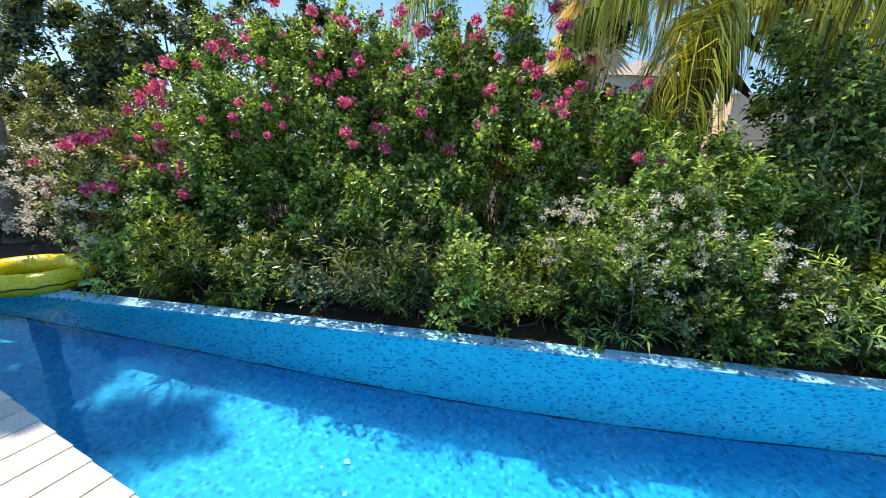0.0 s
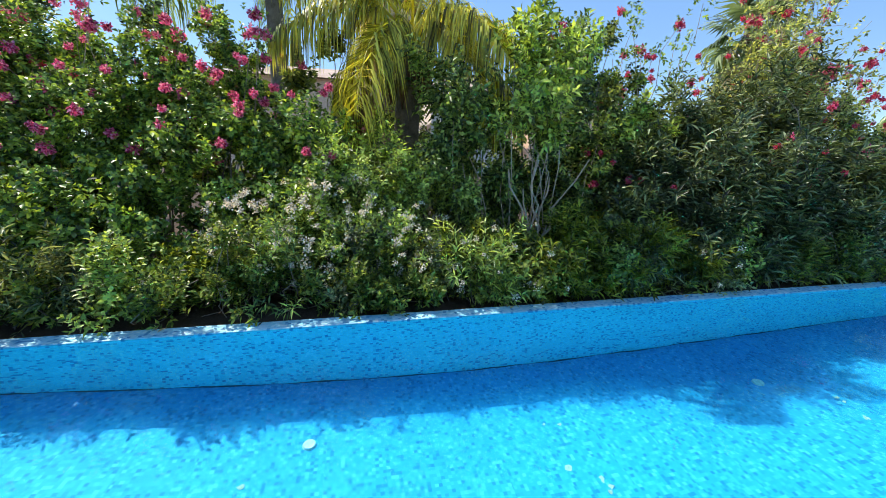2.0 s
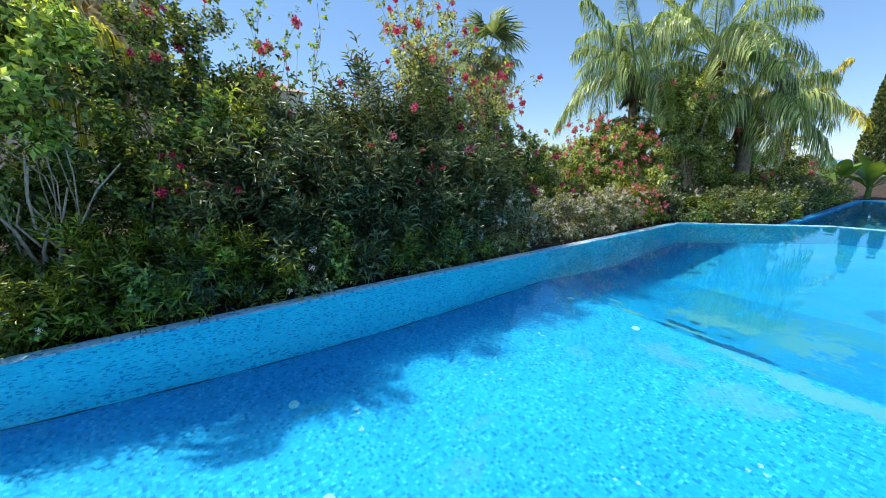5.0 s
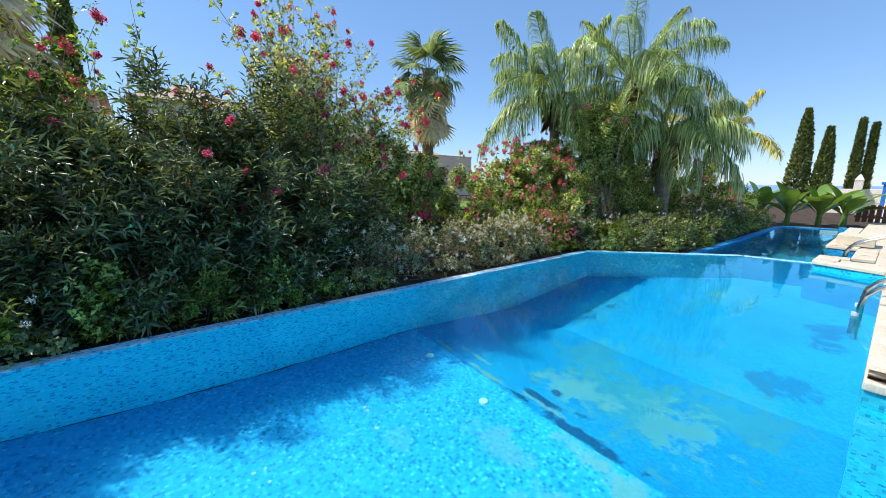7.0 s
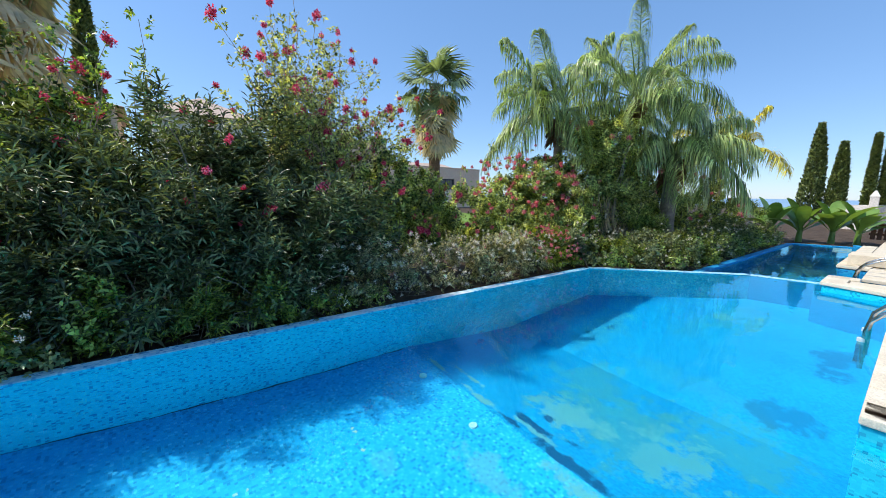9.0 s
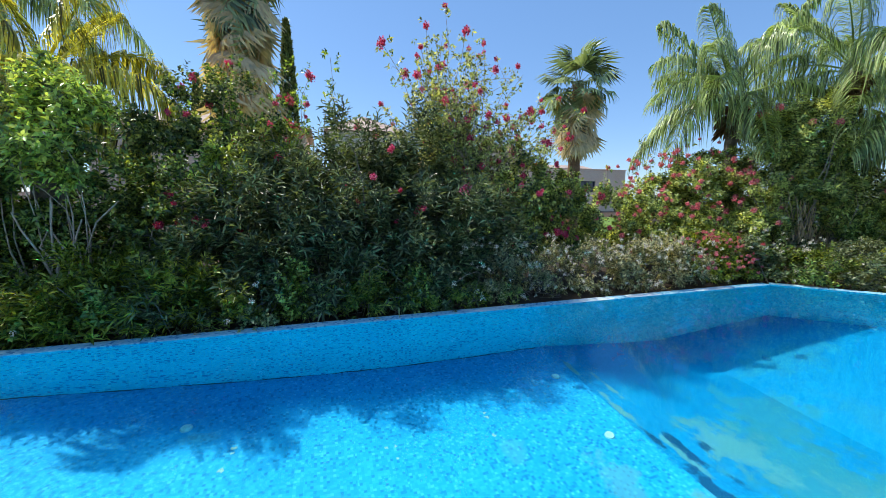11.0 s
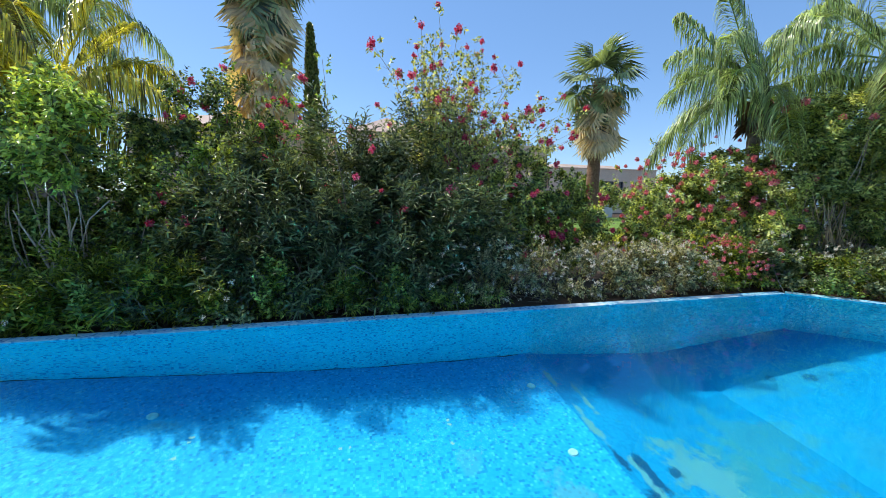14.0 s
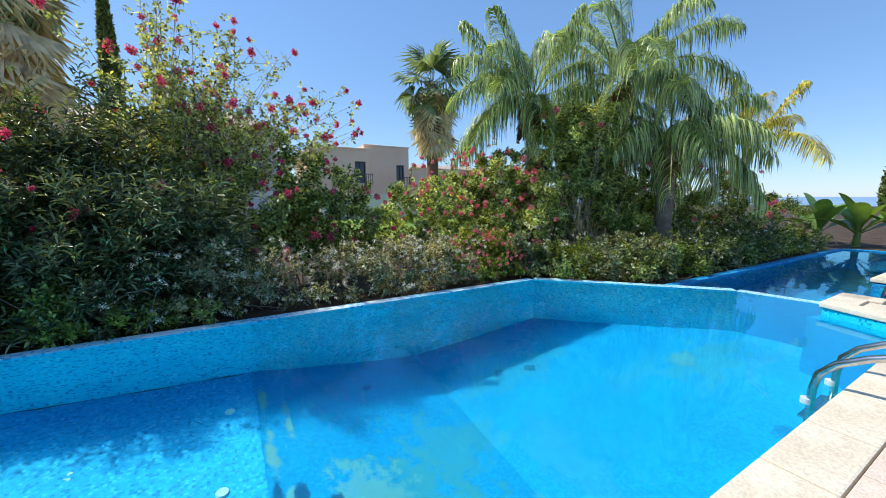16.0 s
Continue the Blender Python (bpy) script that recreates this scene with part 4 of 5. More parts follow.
shrub("lantana", "rounded bush with coral-pink flower heads", "flowering shrub", 25, (13.6, 2.4, -0.06),
      [(12.7, 2.3, 0.85, 0.9, 0.7, 0.95), (13.8, 2.2, 1.1, 1.05, 0.8, 1.1), (14.7, 2.1, 1.35, 0.95, 0.7, 1.15), (13.6, 1.6, 0.5, 1.25, 0.7, 0.65), (15.0, 2.2, 1.8, 0.8, 0.6, 0.9), (14.8, 1.3, 0.6, 0.95, 0.6, 0.7)],
      6000, 7, (0.06, 0.036), lf_lantana, 0.11, 0.4, 0.9, 0.12, 0.35, 0.22, 26, 0.011, (CORAL, 150, 0.4, 2.6), (0.6, 1.05), 0.3)
shrub("feathery_shrub", "light green feathery shrub climbing between palms", "shrub", 26, (16.0, 1.4, -0.06),
      [(15.9, 1.4, 2.2, 0.85, 0.6, 1.0), (16.6, 1.2, 2.6, 0.95, 0.65, 0.9), (16.3, 1.0, 1.2, 1.1, 0.6, 1.1), (15.4, 1.5, 1.0, 0.8, 0.5, 1.0), (17.3, 1.0, 1.0, 0.9, 0.6, 1.0)],
      6000, 8, (0.08, 0.03), lf_lantana, 0.13, 0.4, 0.8, 0.2, 0.35, 0.28, 70, 0.016, (CORAL, 14, 1.5, 3.6), (1.0, 1.5), 0.3, twig=twig_mat, low=0.75)
shrub("border_shrub", "low grey-green shrubs with white flowers by the weir", "flowering shrub", 27, (17.0, -0.5, -0.06),
      [(13.9, 0.6, 0.3, 0.5, 0.5, 0.4), (14.4, 1.0, 0.3, 0.6, 0.5, 0.5), (15.4, 0.7, 0.35, 0.6, 0.5, 0.5), (14.6, 0.15, 0.2, 0.5, 0.35, 0.33), (15.3, 0.1, 0.2, 0.5, 0.35, 0.36), (16.1, -0.5, 0.25, 0.5, 0.4, 0.4), (16.9, -0.8, 0.25, 0.5, 0.4, 0.42), (17.8, -0.85, 0.3, 0.55, 0.4, 0.45), (18.8, -0.8, 0.35, 0.6, 0.45, 0.5), (19.8, -0.8, 0.35, 0.6, 0.45, 0.5)],
      3800, 7, (0.05, 0.024), lf_grey, 0.09, 0.5, 0.8, 0.1, 0.35, 0.2, 18, 0.006, (WHITE, 180, 0.15, 1.0, "blossom"), (0.4, 0.75), -1.3)
shrub("round_green_shrub", "small dense dark green rounded shrub", "shrub", 28, (16.7, 0.1, -0.06),
      [(16.7, 0.1, 0.5, 0.34, 0.32, 0.55)], 900, 8, (0.05, 0.014), lf_jasmine, 0.08, 0.9, 0.6, 0.05, 0.3, 0.1, 8, 0.008, None, front=-1)
shrub("far_hedge", "dense green hedge beside the second pool", "hedge", 29, (20.5, 0.4, -0.06),
      [(18.3, 0.9, 0.9, 0.95, 0.7, 1.2), (19.4, 0.7, 1.0, 0.95, 0.7, 1.25), (20.5, 0.5, 1.05, 0.95, 0.7, 1.3), (21.6, 0.3, 0.95, 0.95, 0.7, 1.2), (22.8, 0.2, 0.8, 1.0, 0.7, 1.05), (24.2, 0.0, 0.6, 0.9, 0.6, 0.8), (22.2, -0.5, 0.35, 1.2, 0.5, 0.5)],
      4200, 7, (0.07, 0.036), lf_boug_dark, 0.13, 0.4, 0.9, 0.12, 0.35, 0.25, 26, 0.014, (CORAL, 26, 0.7, 2.2), (0.9, 1.5), -1.3)
dry = root("dry_stalk_clump", pose(16.15, 0.75, -0.06), "clump of dry straw-coloured stalks under the palms", "dry stalks")
rk = np.random.default_rng(91)
for k in range(46):
    foot, top = np.array((rk.normal() * 0.35, rk.normal() * 0.12, 0.0)), np.array((rk.normal() * 0.5, rk.normal() * 0.15, rk.uniform(0.8, 1.7)))
    child("stalk", np_mesh("stalk", *tube_arrays([foot, (foot + top) / 2 + rk.normal(size=3) * 0.05, top], [0.014, 0.011, 0.005], 5), lf_dead), dry)
# left of the walk's start
shrub("white_rose_shrub", "spreading shrub covered in small white flowers", "flowering shrub", 41, (-4.6, 1.3, -0.06),
      [(-5.4, 1.5, 0.5, 0.8, 0.6, 0.5), (-4.4, 1.35, 0.5, 0.8, 0.6, 0.45), (-3.6, 1.0, 0.35, 0.6, 0.5, 0.4), (-6.4, 1.7, 0.6, 0.8, 0.6, 0.6)],
      2600, 7, (0.05, 0.02), lf_grey, 0.09, 0.5, 0.8, 0.1, 0.35, 0.2, 20, 0.008, (WHITE, 220, 0.35, 1.3, "blossom"), (0.8, 1.4), 0.1)
shrub("magenta_spray", "low bougainvillea spray with magenta flowers", "bougainvillea", 42, (-3.1, 1.0, -0.06),
      [(-3.2, 1.0, 0.55, 0.5, 0.35, 0.5), (-4.0, 1.2, 0.8, 0.5, 0.3, 0.35)], 700, 7, (0.055, 0.034), lf_boug_dark, 0.1, 0.3, 0.9, 0.15, 0.35, 0.2, 12, 0.01, (MAGENTA, 34, 0.4, 1.4), (0.7, 1.2), 0.2)
shrub("silver_shrub", "silvery grey-green shrub behind the white flowers", "shrub", 43, (-6.0, 2.6, -0.06),
      [(-6.2, 2.6, 1.0, 0.9, 0.6, 0.9), (-5.0, 2.8, 1.0, 0.8, 0.6, 0.9), (-7.5, 2.6, 0.9, 0.9, 0.6, 0.9)],
      2000, 8, (0.09, 0.02), lf_grey, 0.14, 0.7, 0.8, 0.15, 0.35, 0.25, 20, 0.012)
# planting behind the front row
for seed, xs in ((51, np.arange(-9, -2, 1.1)), (52, np.arange(-2, 3.5, 1.1)), (53, np.arange(4.0, 9.0, 1.1)), (55, np.arange(15.5, 25.0, 1.2))):
    hb = 2.7 if seed == 52 else 1.9 if seed == 53 else 1.25
    shrub("back_hedge", "dark green hedge behind the flowering shrubs", "hedge", seed, (float(xs.mean()), 3.4, -0.06),
          [(x, 3.5 + 0.3 * math.sin(3 * x), hb * 0.5, 0.8, 0.7, hb * (0.62 + 0.1 * math.sin(2.1 * x))) for x in xs],
          2600, 7, (0.085, 0.05), lf_boug_dark, 0.14, 0.4, 0.9, 0.15, 0.35, 0.25, 20, 0.016, None, group="back hedges")
shrub("dark_tree", "dark green dense tree behind the hedge", "tree", 56, (-4.2, 5.6, -0.06),
      [(-4.4, 5.6, 3.2, 1.5, 1.2, 1.5), (-6.6, 5.0, 2.9, 1.4, 1.1, 1.4), (-9.0, 4.6, 2.4, 1.5, 1.1, 1.5), (-11.5, 4.6, 2.0, 1.5, 1.1, 1.4)], 4200, 7, (0.11, 0.05), lf_oleander, 0.2, 0.3, 0.9, 0.2, 0.4, 0.3, 30, 0.06)

# ---- palms ----
def frond_mesh(seed, L, rise, droop, n, leaf, hang, mat, bend=0.25, width=0.023):
    rng = np.random.default_rng(seed)
    def at(s):
        return np.stack([L * (s - bend * s * s), 0 * s, L * (rise * s - droop * s * s)], -1)
    S = np.linspace(0, 1, 12)
    parts = [tube_arrays(at(S), np.linspace(0.022, 0.004, 12), 5)]
    s = np.repeat(np.linspace(0.16, 0.995, n), 2)
    B = at(s)
    T = unit(at(s + 0.01) - at(s - 0.01))
    side = np.where(np.arange(2 * n) % 2, 1.0, -1.0)[:, None] * np.array((0, 1.0, 0))
    D = unit(side * 0.85 + T * 0.55 + np.array((0, 0, 1.0)) * rng.uniform(-0.12, 0.42, (2 * n, 1)) + rng.normal(size=(2 * n, 3)) * 0.17)
    l = (leaf * np.sin(np.pi * (0.18 + 0.76 * s)) ** 0.6 * rng.uniform(0.85, 1.1, 2 * n))[:, None]
    W = unit(np.cross(D, (0, 0, 1.0))) * width * 0.5
    hg = hang * rng.uniform(0.6, 1.35, (2 * n, 1))
    z = np.array((0, 0, 1.0))
    m1 = B + D * l * 0.38 - z * l * 0.06 * hg
    m2 = B + D * l * 0.55 - z * l * 0.34 * hg
    tip = B + D * l * 0.60 - z * l * 0.84 * hg
    V = np.stack([B - W * 0.5, B + W * 0.5, m1 - W, m1 + W, m2 - W * 0.8, m2 + W * 0.8, tip], 1).reshape(-1, 3)
    i = np.arange(2 * n)[:, None] * 7
    F = np.concatenate([i + np.array([q]) for q in ((0, 1, 3), (0, 3, 2), (2, 3, 5), (2, 5, 4), (4, 5, 6))])
    parts.append((V, F))
    return np_mesh("frond", *join(parts), mat)


def trunk_mesh(seed, h, r0, r1, mat, lean=(0, 0), rings=40):
    rng = np.random.default_rng(seed)
    s = np.linspace(0, 1, rings)
    pts = np.stack([lean[0] * s * s, lean[1] * s * s, h * s], -1)
    r = r0 + (r1 - r0) * s + 0.25 * r0 * np.exp(-s * 9) + 0.04 * r0 * (np.arange(rings) % 2) + 0.02 * r0 * rng.normal(size=rings)
    me = np_mesh("trunk", *tube_arrays(pts, r, 14), mat)
    return me


def queen_palm(seed, x, y, heart, n, mat, label, L=2.5, trunk_r=0.13, lean=(0, 0), classes=(0.2, 0.3, 0.3, 0.2), skirt=True, hang=0.85, first=0.0, aims=(), low_mat=None):
    rng = np.random.default_rng(seed)
    thing = root("queen_palm", pose(x, y, -0.06), label, "palm tree", "queen palms")
    child("trunk", trunk_mesh(seed, heart, trunk_r, trunk_r * 0.85, bark, lean), thing)
    kinds = [frond_mesh(seed * 10 + 1, L, 1.3, 0.6, 115, 0.62, hang * 0.7, mat, 0.40), frond_mesh(seed * 10 + 2, L, 1.05, 0.72, 115, 0.72, hang * 0.78, mat, 0.22),
             frond_mesh(seed * 10 + 3, L, 0.7, 0.82, 110, 0.72, hang * 0.85, mat, 0.14), frond_mesh(seed * 10 + 4, L * 0.95, 0.35, 0.92, 105, 0.70, hang, low_mat or mat, 0.2)]
    counts = [round(c * n) for c in classes]
    k = 0
    for cls, c in enumerate(counts):
        for i in range(c):
            az = first + k * 137.5 + rng.uniform(-14, 14)
            k += 1
            s = rng.uniform(0.88, 1.08)
            child("frond", kinds[cls], thing, Matrix.Translation((lean[0], lean[1], heart + 0.05 * (2 - cls))) @ Euler((radians(rng.uniform(-12, 12)), radians(rng.uniform(-6, 6)), radians(az))).to_matrix().to_4x4() @ Matrix.Scale(s, 4))
    for az, cls in aims:
        child("frond", kinds[cls], thing, Matrix.Translation((lean[0], lean[1], heart)) @ Euler((radians(rng.uniform(-10, 10)), 0, radians(az))).to_matrix().to_4x4())
    if skirt:
        stub = np_mesh("leaf_base", *leaf_arrays(np.zeros((3, 3)), unit(np.array(((1, 0, 0.2), (1, 0.12, 0.1), (1, -0.1, 0.0)))), np.array(((0, 0, 1.0), (0, 0.2, 1), (0, -0.2, 1))), 0.36, 0.1, 0.3, 0.5), fibre)
        for i in range(28):
            child("leaf_base", stub, thing, Matrix.Translation((lean[0], lean[1], heart - 0.02 - 0.6 * i / 28)) @ Euler((0, radians(rng.uniform(5, 50)), i * 2.4)).to_matrix().to_4x4() @ Matrix.Translation((trunk_r * 0.7, 0, 0)))
    return thing


queen_palm(61, 2.65, 2.8, 2.95, 9, lf_palm_mix, "palm with drooping sunlit yellow-green fronds", 2.1, 0.20, (0.1, -0.1), (0.4, 0.3, 0.2, 0.1), hang=1.25, first=75, aims=((-170, 2), (-125, 3), (-60, 3), (-25, 3), (-5, 2)))
queen_palm(66, 0.5, 5.4, 5.3, 20, lf_palm, "palm behind the hedge with long hanging green fronds", 3.3, 0.17, (0, 0), (0.15, 0.25, 0.3, 0.3), first=50, hang=1.3)
queen_palm(62, 15.9, 2.35, 3.75, 14, lf_palm, "feathery green palm with arching fronds", 2.5, 0.14, (0.0, 0.05), (0.3, 0.25, 0.25, 0.2), first=10, hang=1.2, aims=((195, 0), (165, 1), (205, 2), (235, 3), (180, 3)))
queen_palm(63, 17.85, 1.3, 4.3, 15, lf_palm, "tall feathery green palm with hanging fronds", 2.9, 0.15, (0.1, 0.0), (0.2, 0.3, 0.3, 0.2), first=70, hang=1.25, aims=((-50, 1), (-20, 2), (200, 1), (230, 2), (-80, 3), (215, 3)))
queen_palm(64, 18.2, 0.25, 2.75, 20, lf_palm, "short palm with long drooping dark fronds", 2.3, 0.2, (0, 0), (0.05, 0.2, 0.4, 0.35), first=25, hang=1.3)
queen_palm(65, 22.4, 0.3, 2.85, 9, lf_palm_y, "yellowing palm with arching golden fronds", 2.3, 0.09, (0, 0), (0.34, 0.5, 0.16, 0.0), first=15, skirt=False)
# added palm, trunk kept out of view, placed to cast shade on the pool
queen_palm(67, -5.7, 1.3, 4.8, 12, lf_palm, "tall green palm added out of view to shade the pool", 1.9, 0.13, (0, 0), (0.3, 0.3, 0.2, 0.2), first=5)
# brown spathe beside the first palm
spathe = root("dead_palm_frond", pose(1.85, 2.25, 0.95, 0, 0, 0), "brown dried palm frond hanging by the trunk", "palm frond")
rs = np.random.default_rng(9)
Ps = np.stack([rs.uniform(-0.12, 0.22, 160), rs.uniform(-0.1, 0.1, 160), rs.uniform(0.2, 1.25, 160)], -1)
Ps[:, 0] += (Ps[:, 2] - 0.6) * 0.35
child("fibre_tuft", np_mesh("fibre_tuft", *leaf_arrays(Ps, unit(np.array((-0.3, -0.1, -1.0)) + rs.normal(size=(160, 3)) * 0.18), unit(rs.normal(size=(160, 3))), 0.5, 0.05, 0.2, 0.1), fibre), spathe)
child("stalk", np_mesh("stalk", *tube_arrays([(-0.25, 0, -1.1), (-0.15, 0, -0.3), (0.0, 0, 0.5), (0.3, 0.1, 1.3)], [0.05, 0.06, 0.06, 0.03], 7), fibre), spathe)


def fan_mesh(seed, mat, size, segs=24, arc=250, droop=0.3, petiole=1.0):
    rng = np.random.default_rng(seed)
    parts = [tube_arrays([(0, 0, 0), (petiole * 0.5, 0, 0.04), (petiole, 0, 0)], [0.016, 0.012, 0.01], 5)]
    a = np.radians(np.linspace(-arc / 2, arc / 2, segs))
    d = np.stack([np.cos(a), np.sin(a), 0.15 * np.cos(a * 3)], -1)
    L = (size * (0.72 + 0.28 * np.cos(a * 0.6)) * rng.uniform(0.92, 1.06, segs))[:, None]
    B = np.array((petiole, 0, 0)) + d * 0.02
    S = unit(np.cross(d, (0, 0, 1.0)))
    w = L * math.radians(arc / segs) * 0.36
    m = B + d * L * 0.6
    tip = B + d * L - np.array((0, 0, 1.0)) * L * droop * rng.uniform(0.5, 1.3, (segs, 1))
    lift = np.array((0, 0, 0.02))
    V = np.stack([B, m - S * w, m + lift, m + S * w, tip], 1).reshape(-1, 3)
    i = np.arange(segs)[:, None] * 5
    F = np.concatenate([i + np.array([q]) for q in ((0, 2, 1), (0, 3, 2), (1, 2, 4), (2, 3, 4))])
    parts.append((V, F))
    return np_mesh("fan_leaf", *join(parts), mat)


def fan_palm(seed, x, y, heart, n, skirt, label, trunk_r=0.22, size=0.75, skirt_len=2.0):
    rng = np.random.default_rng(seed)
    thing = root("fan_palm", pose(x, y, -0.06), label, "palm tree", "fan palms")
    child("trunk", trunk_mesh(seed, heart, trunk_r * 1.15, trunk_r, fibre), thing)
    fans = [fan_mesh(seed * 7 + i, lf_fan, size, droop=0.3 + 0.15 * i) for i in range(3)]
    dead = [fan_mesh(seed * 7 + 5 + i, lf_dead, size * (0.95 + 0.2 * i), segs=12, arc=64 + 24 * i, droop=0.25, petiole=0.45) for i in range(2)] + [fan_mesh(seed * 7 + 9, lf_fan, size * 0.9, segs=20, arc=190, droop=0.45, petiole=0.7)]
    for i in range(n):
        el = -82 + 138 * (i / n) ** 0.9
        child("fan_leaf", fans[i % 3], thing, Matrix.Translation((0, 0, heart)) @ Euler((radians(rng.uniform(-25, 25)), radians(el), radians(i * 137.5))).to_matrix().to_4x4())
    for i in range(skirt):
        t = i / skirt
        a = i * 2.4
        child("dead_leaf", dead[2 if i % 3 == 2 and t < 0.5 else i % 2], thing, Matrix.Translation((0.7 * trunk_r * math.cos(a), 0.7 * trunk_r * math.sin(a), heart + 0.25 - skirt_len * (t + rng.uniform(-0.05, 0.05)) * 0.75)) @ Euler((radians(rng.uniform(-80, 80)), radians(rng.uniform(52, 88)), a + rng.uniform(-0.6, 0.6))).to_matrix().to_4x4(), "dry brown hanging leaf")
    return thing


fan_palm(71, 17.6, 10.6, 6.45, 20, 80, "fan palm with a skirt of dry leaves", 0.24, 1.0, 3.0)
fan_palm(72, 3.4, 14.0, 11.0, 16, 150, "tall fan palm with long brown dry skirt", 0.36, 1.5, 7.4)

# ---- cypresses, banana ----
def cypress(seed, x, y, h, r, label, base=-0.06):
    rng = np.random.default_rng(seed)
    n = int(1500 + 900 * r)
    t, a = rng.random(n) ** 0.8, rng.uniform(0, 6.283, n)
    prof = r * np.minimum(1, (t + 0.04) * 9) ** 0.5 * (1 - t ** 1.6) ** 0.8 * (1 + 0.13 * np.sin(a * 3 + t * 9) + 0.08 * rng.normal(size=n)) * (0.6 + 0.4 * rng.random(n) ** 0.4)
    P = np.stack([prof * np.cos(a), prof * np.sin(a), 0.25 + t * (h - 0.4)], -1)
    O = np.stack([np.cos(a), np.sin(a), 0 * a], -1)
    thing = root("cypress", pose(x, y, base), label, "cypress", "cypresses")
    child("crown", np_mesh("crown", *sprigs(rng, P, O, 7, 0.17, 0.075, 0.2, 2.2, 0.35, 0.0, 0.25), lf_cypress), thing)
    child("trunk", trunk_mesh(seed, h * 0.8, 0.09, 0.03, bark), thing)
    return thing


cypress(81, 45, 1.05, 6.9, 0.62, "tall dark green cypress beyond the pools")
cypress(82, 45, -0.25, 5.5, 0.46, "dark green cypress beyond the pools")
cypress(83, 45, -1.75, 5.9, 0.2, "slim cypress with a split crown")
cypress(85, 45.3, -2.35, 5.6, 0.15, "slim leaning cypress with sparse crown")
cypress(86, 4.8, 20, 11.2, 0.55, "slim tall cypress beside the villas")
cypress(84, -2.5, 30, 10.5, 0.8, "slim tall cypress behind the villas")


def banana(seed, x, y, n, label):
    rng = np.random.default_rng(seed)
    thing = root("banana_plant", pose(x, y, -0.06), label, "banana plant", "banana plants")
    child("stem", np_mesh("stem", *tube_arrays([(0, 0, 0), (0.03, 0, 0.4), (0, 0, 0.9)], [0.1, 0.08, 0.05], 9), lf_banana), thing)
    for i in range(n):
        az, L, el = i * 2.4 + rng.normal() * 0.4, rng.uniform(1.1, 1.9), rng.uniform(0.55, 1.45)
        s = np.linspace(0, 1, 9)
        mid = np.stack([L * s * math.cos(el) + 0.15 * L * s * s, 0 * s, 0.35 + L * (math.sin(el) * s - 0.32 * s * s)], -1)
        w = (0.21 * np.sin(np.pi * np.clip((s - 0.22) / 0.78, 0.02, 0.98)) ** 0.6)[:, None] * np.array((0, 1.0, 0.25))
        V = np.concatenate([mid - w * (1, 1, -1), mid, mid + w])
        F = [(a, a + 1, a + 10) for a in range(8)] + [(a, a + 10, a + 9) for a in range(8)] + [(9 + a, 10 + a, 19 + a) for a in range(8)] + [(9 + a, 19 + a, 18 + a) for a in range(8)]
        child("leaf", np_mesh("leaf", V, np.array(F), lf_banana), thing, pose(0, 0, 0, 0, 0, math.degrees(az)))
    return thing


for k, (x, y) in enumerate([(25.4, -1.5), (25.8, -2.3), (26.2, -2.9), (25.2, -0.7)]):
    banana(90 + k, x, y, 11, "broad-leaved green banana plant beyond the second pool")

# ---- fence, walls and shade beyond the pools ----
fence = root("fence", pose(26.8, -3.2, 0.128), "brown timber fence at the end of the terrace", "fence")
for i in range(16):
    child("slat", bm_mesh("slat", box_bm(-0.02, 0.02, -0.06, 0.06, 0, 0.62, 0.004), brown_wood), fence, pose(0, -0.16 * i, 0))
for z in (0.15, 0.5):
    child("rail", bm_mesh("rail", box_bm(0.02, 0.06, -2.6, 0.1, z, z + 0.07, 0.004), brown_wood), fence)
tagged(new("garden_wall", bm_mesh("garden_wall", box_bm(36, 36.3, -14, -1.2, -0.06, 1.25, 0.02), white_plaster)), "white rendered garden wall beyond the pools", "wall", kind="structure")
chimney = root("chimney_post", pose(35.6, -2.6, -0.055), "white rendered post with a pointed cap", "post")
child("shaft", bm_mesh("shaft", box_bm(-0.16, 0.16, -0.16, 0.16, 0, 1.75, 0.02), white_plaster), chimney)
bm = bmesh.new()
bmesh.ops.create_cone(bm, cap_ends=True, segments=4, radius1=0.26, radius2=0.05, depth=0.3, matrix=Matrix.Translation((0, 0, 1.9)) @ Matrix.Rotation(radians(45), 4, "Z"))
child("cap", bm_mesh("cap", bm, white_plaster), chimney)
shade = root("blue_shade", pose(29.5, -4.6, -0.055), "blue canvas sun shade on a blue pole frame", "sun shade")
child("canopy", bm_mesh("canopy", box_bm(-1.2, 1.2, -2.2, 1.05, 1.52, 1.62, 0.03), blue_cloth), shade)
for px, py in ((-1.1, 0.95), (1.1, 0.95), (-1.1, -2.1), (1.1, -2.1)):
    child("pole", bm_mesh("pole", box_bm(px - 0.04, px + 0.04, py - 0.04, py + 0.04, 0, 1.53), blue_cloth), shade)
pergola = root("pergola", pose(33.0, -5.2, -0.055), "brown timber pergola with a flat roof", "pergola")
child("roof", bm_mesh("roof", box_bm(-1.6, 1.6, -2.6, 1.35, 2.25, 2.42, 0.02), brown_wood), pergola)
for px, py in ((-1.5, 1.2), (1.5, 1.2), (-1.5, -2.4), (1.5, -2.4)):
    child("post", bm_mesh("post", box_bm(px - 0.07, px + 0.07, py - 0.07, py + 0.07, 0, 2.26), brown_wood), pergola)
planter = root("planter_block", pose(18.6, -3.62, 0.148), "cream stone block on the terrace edge", "planter")
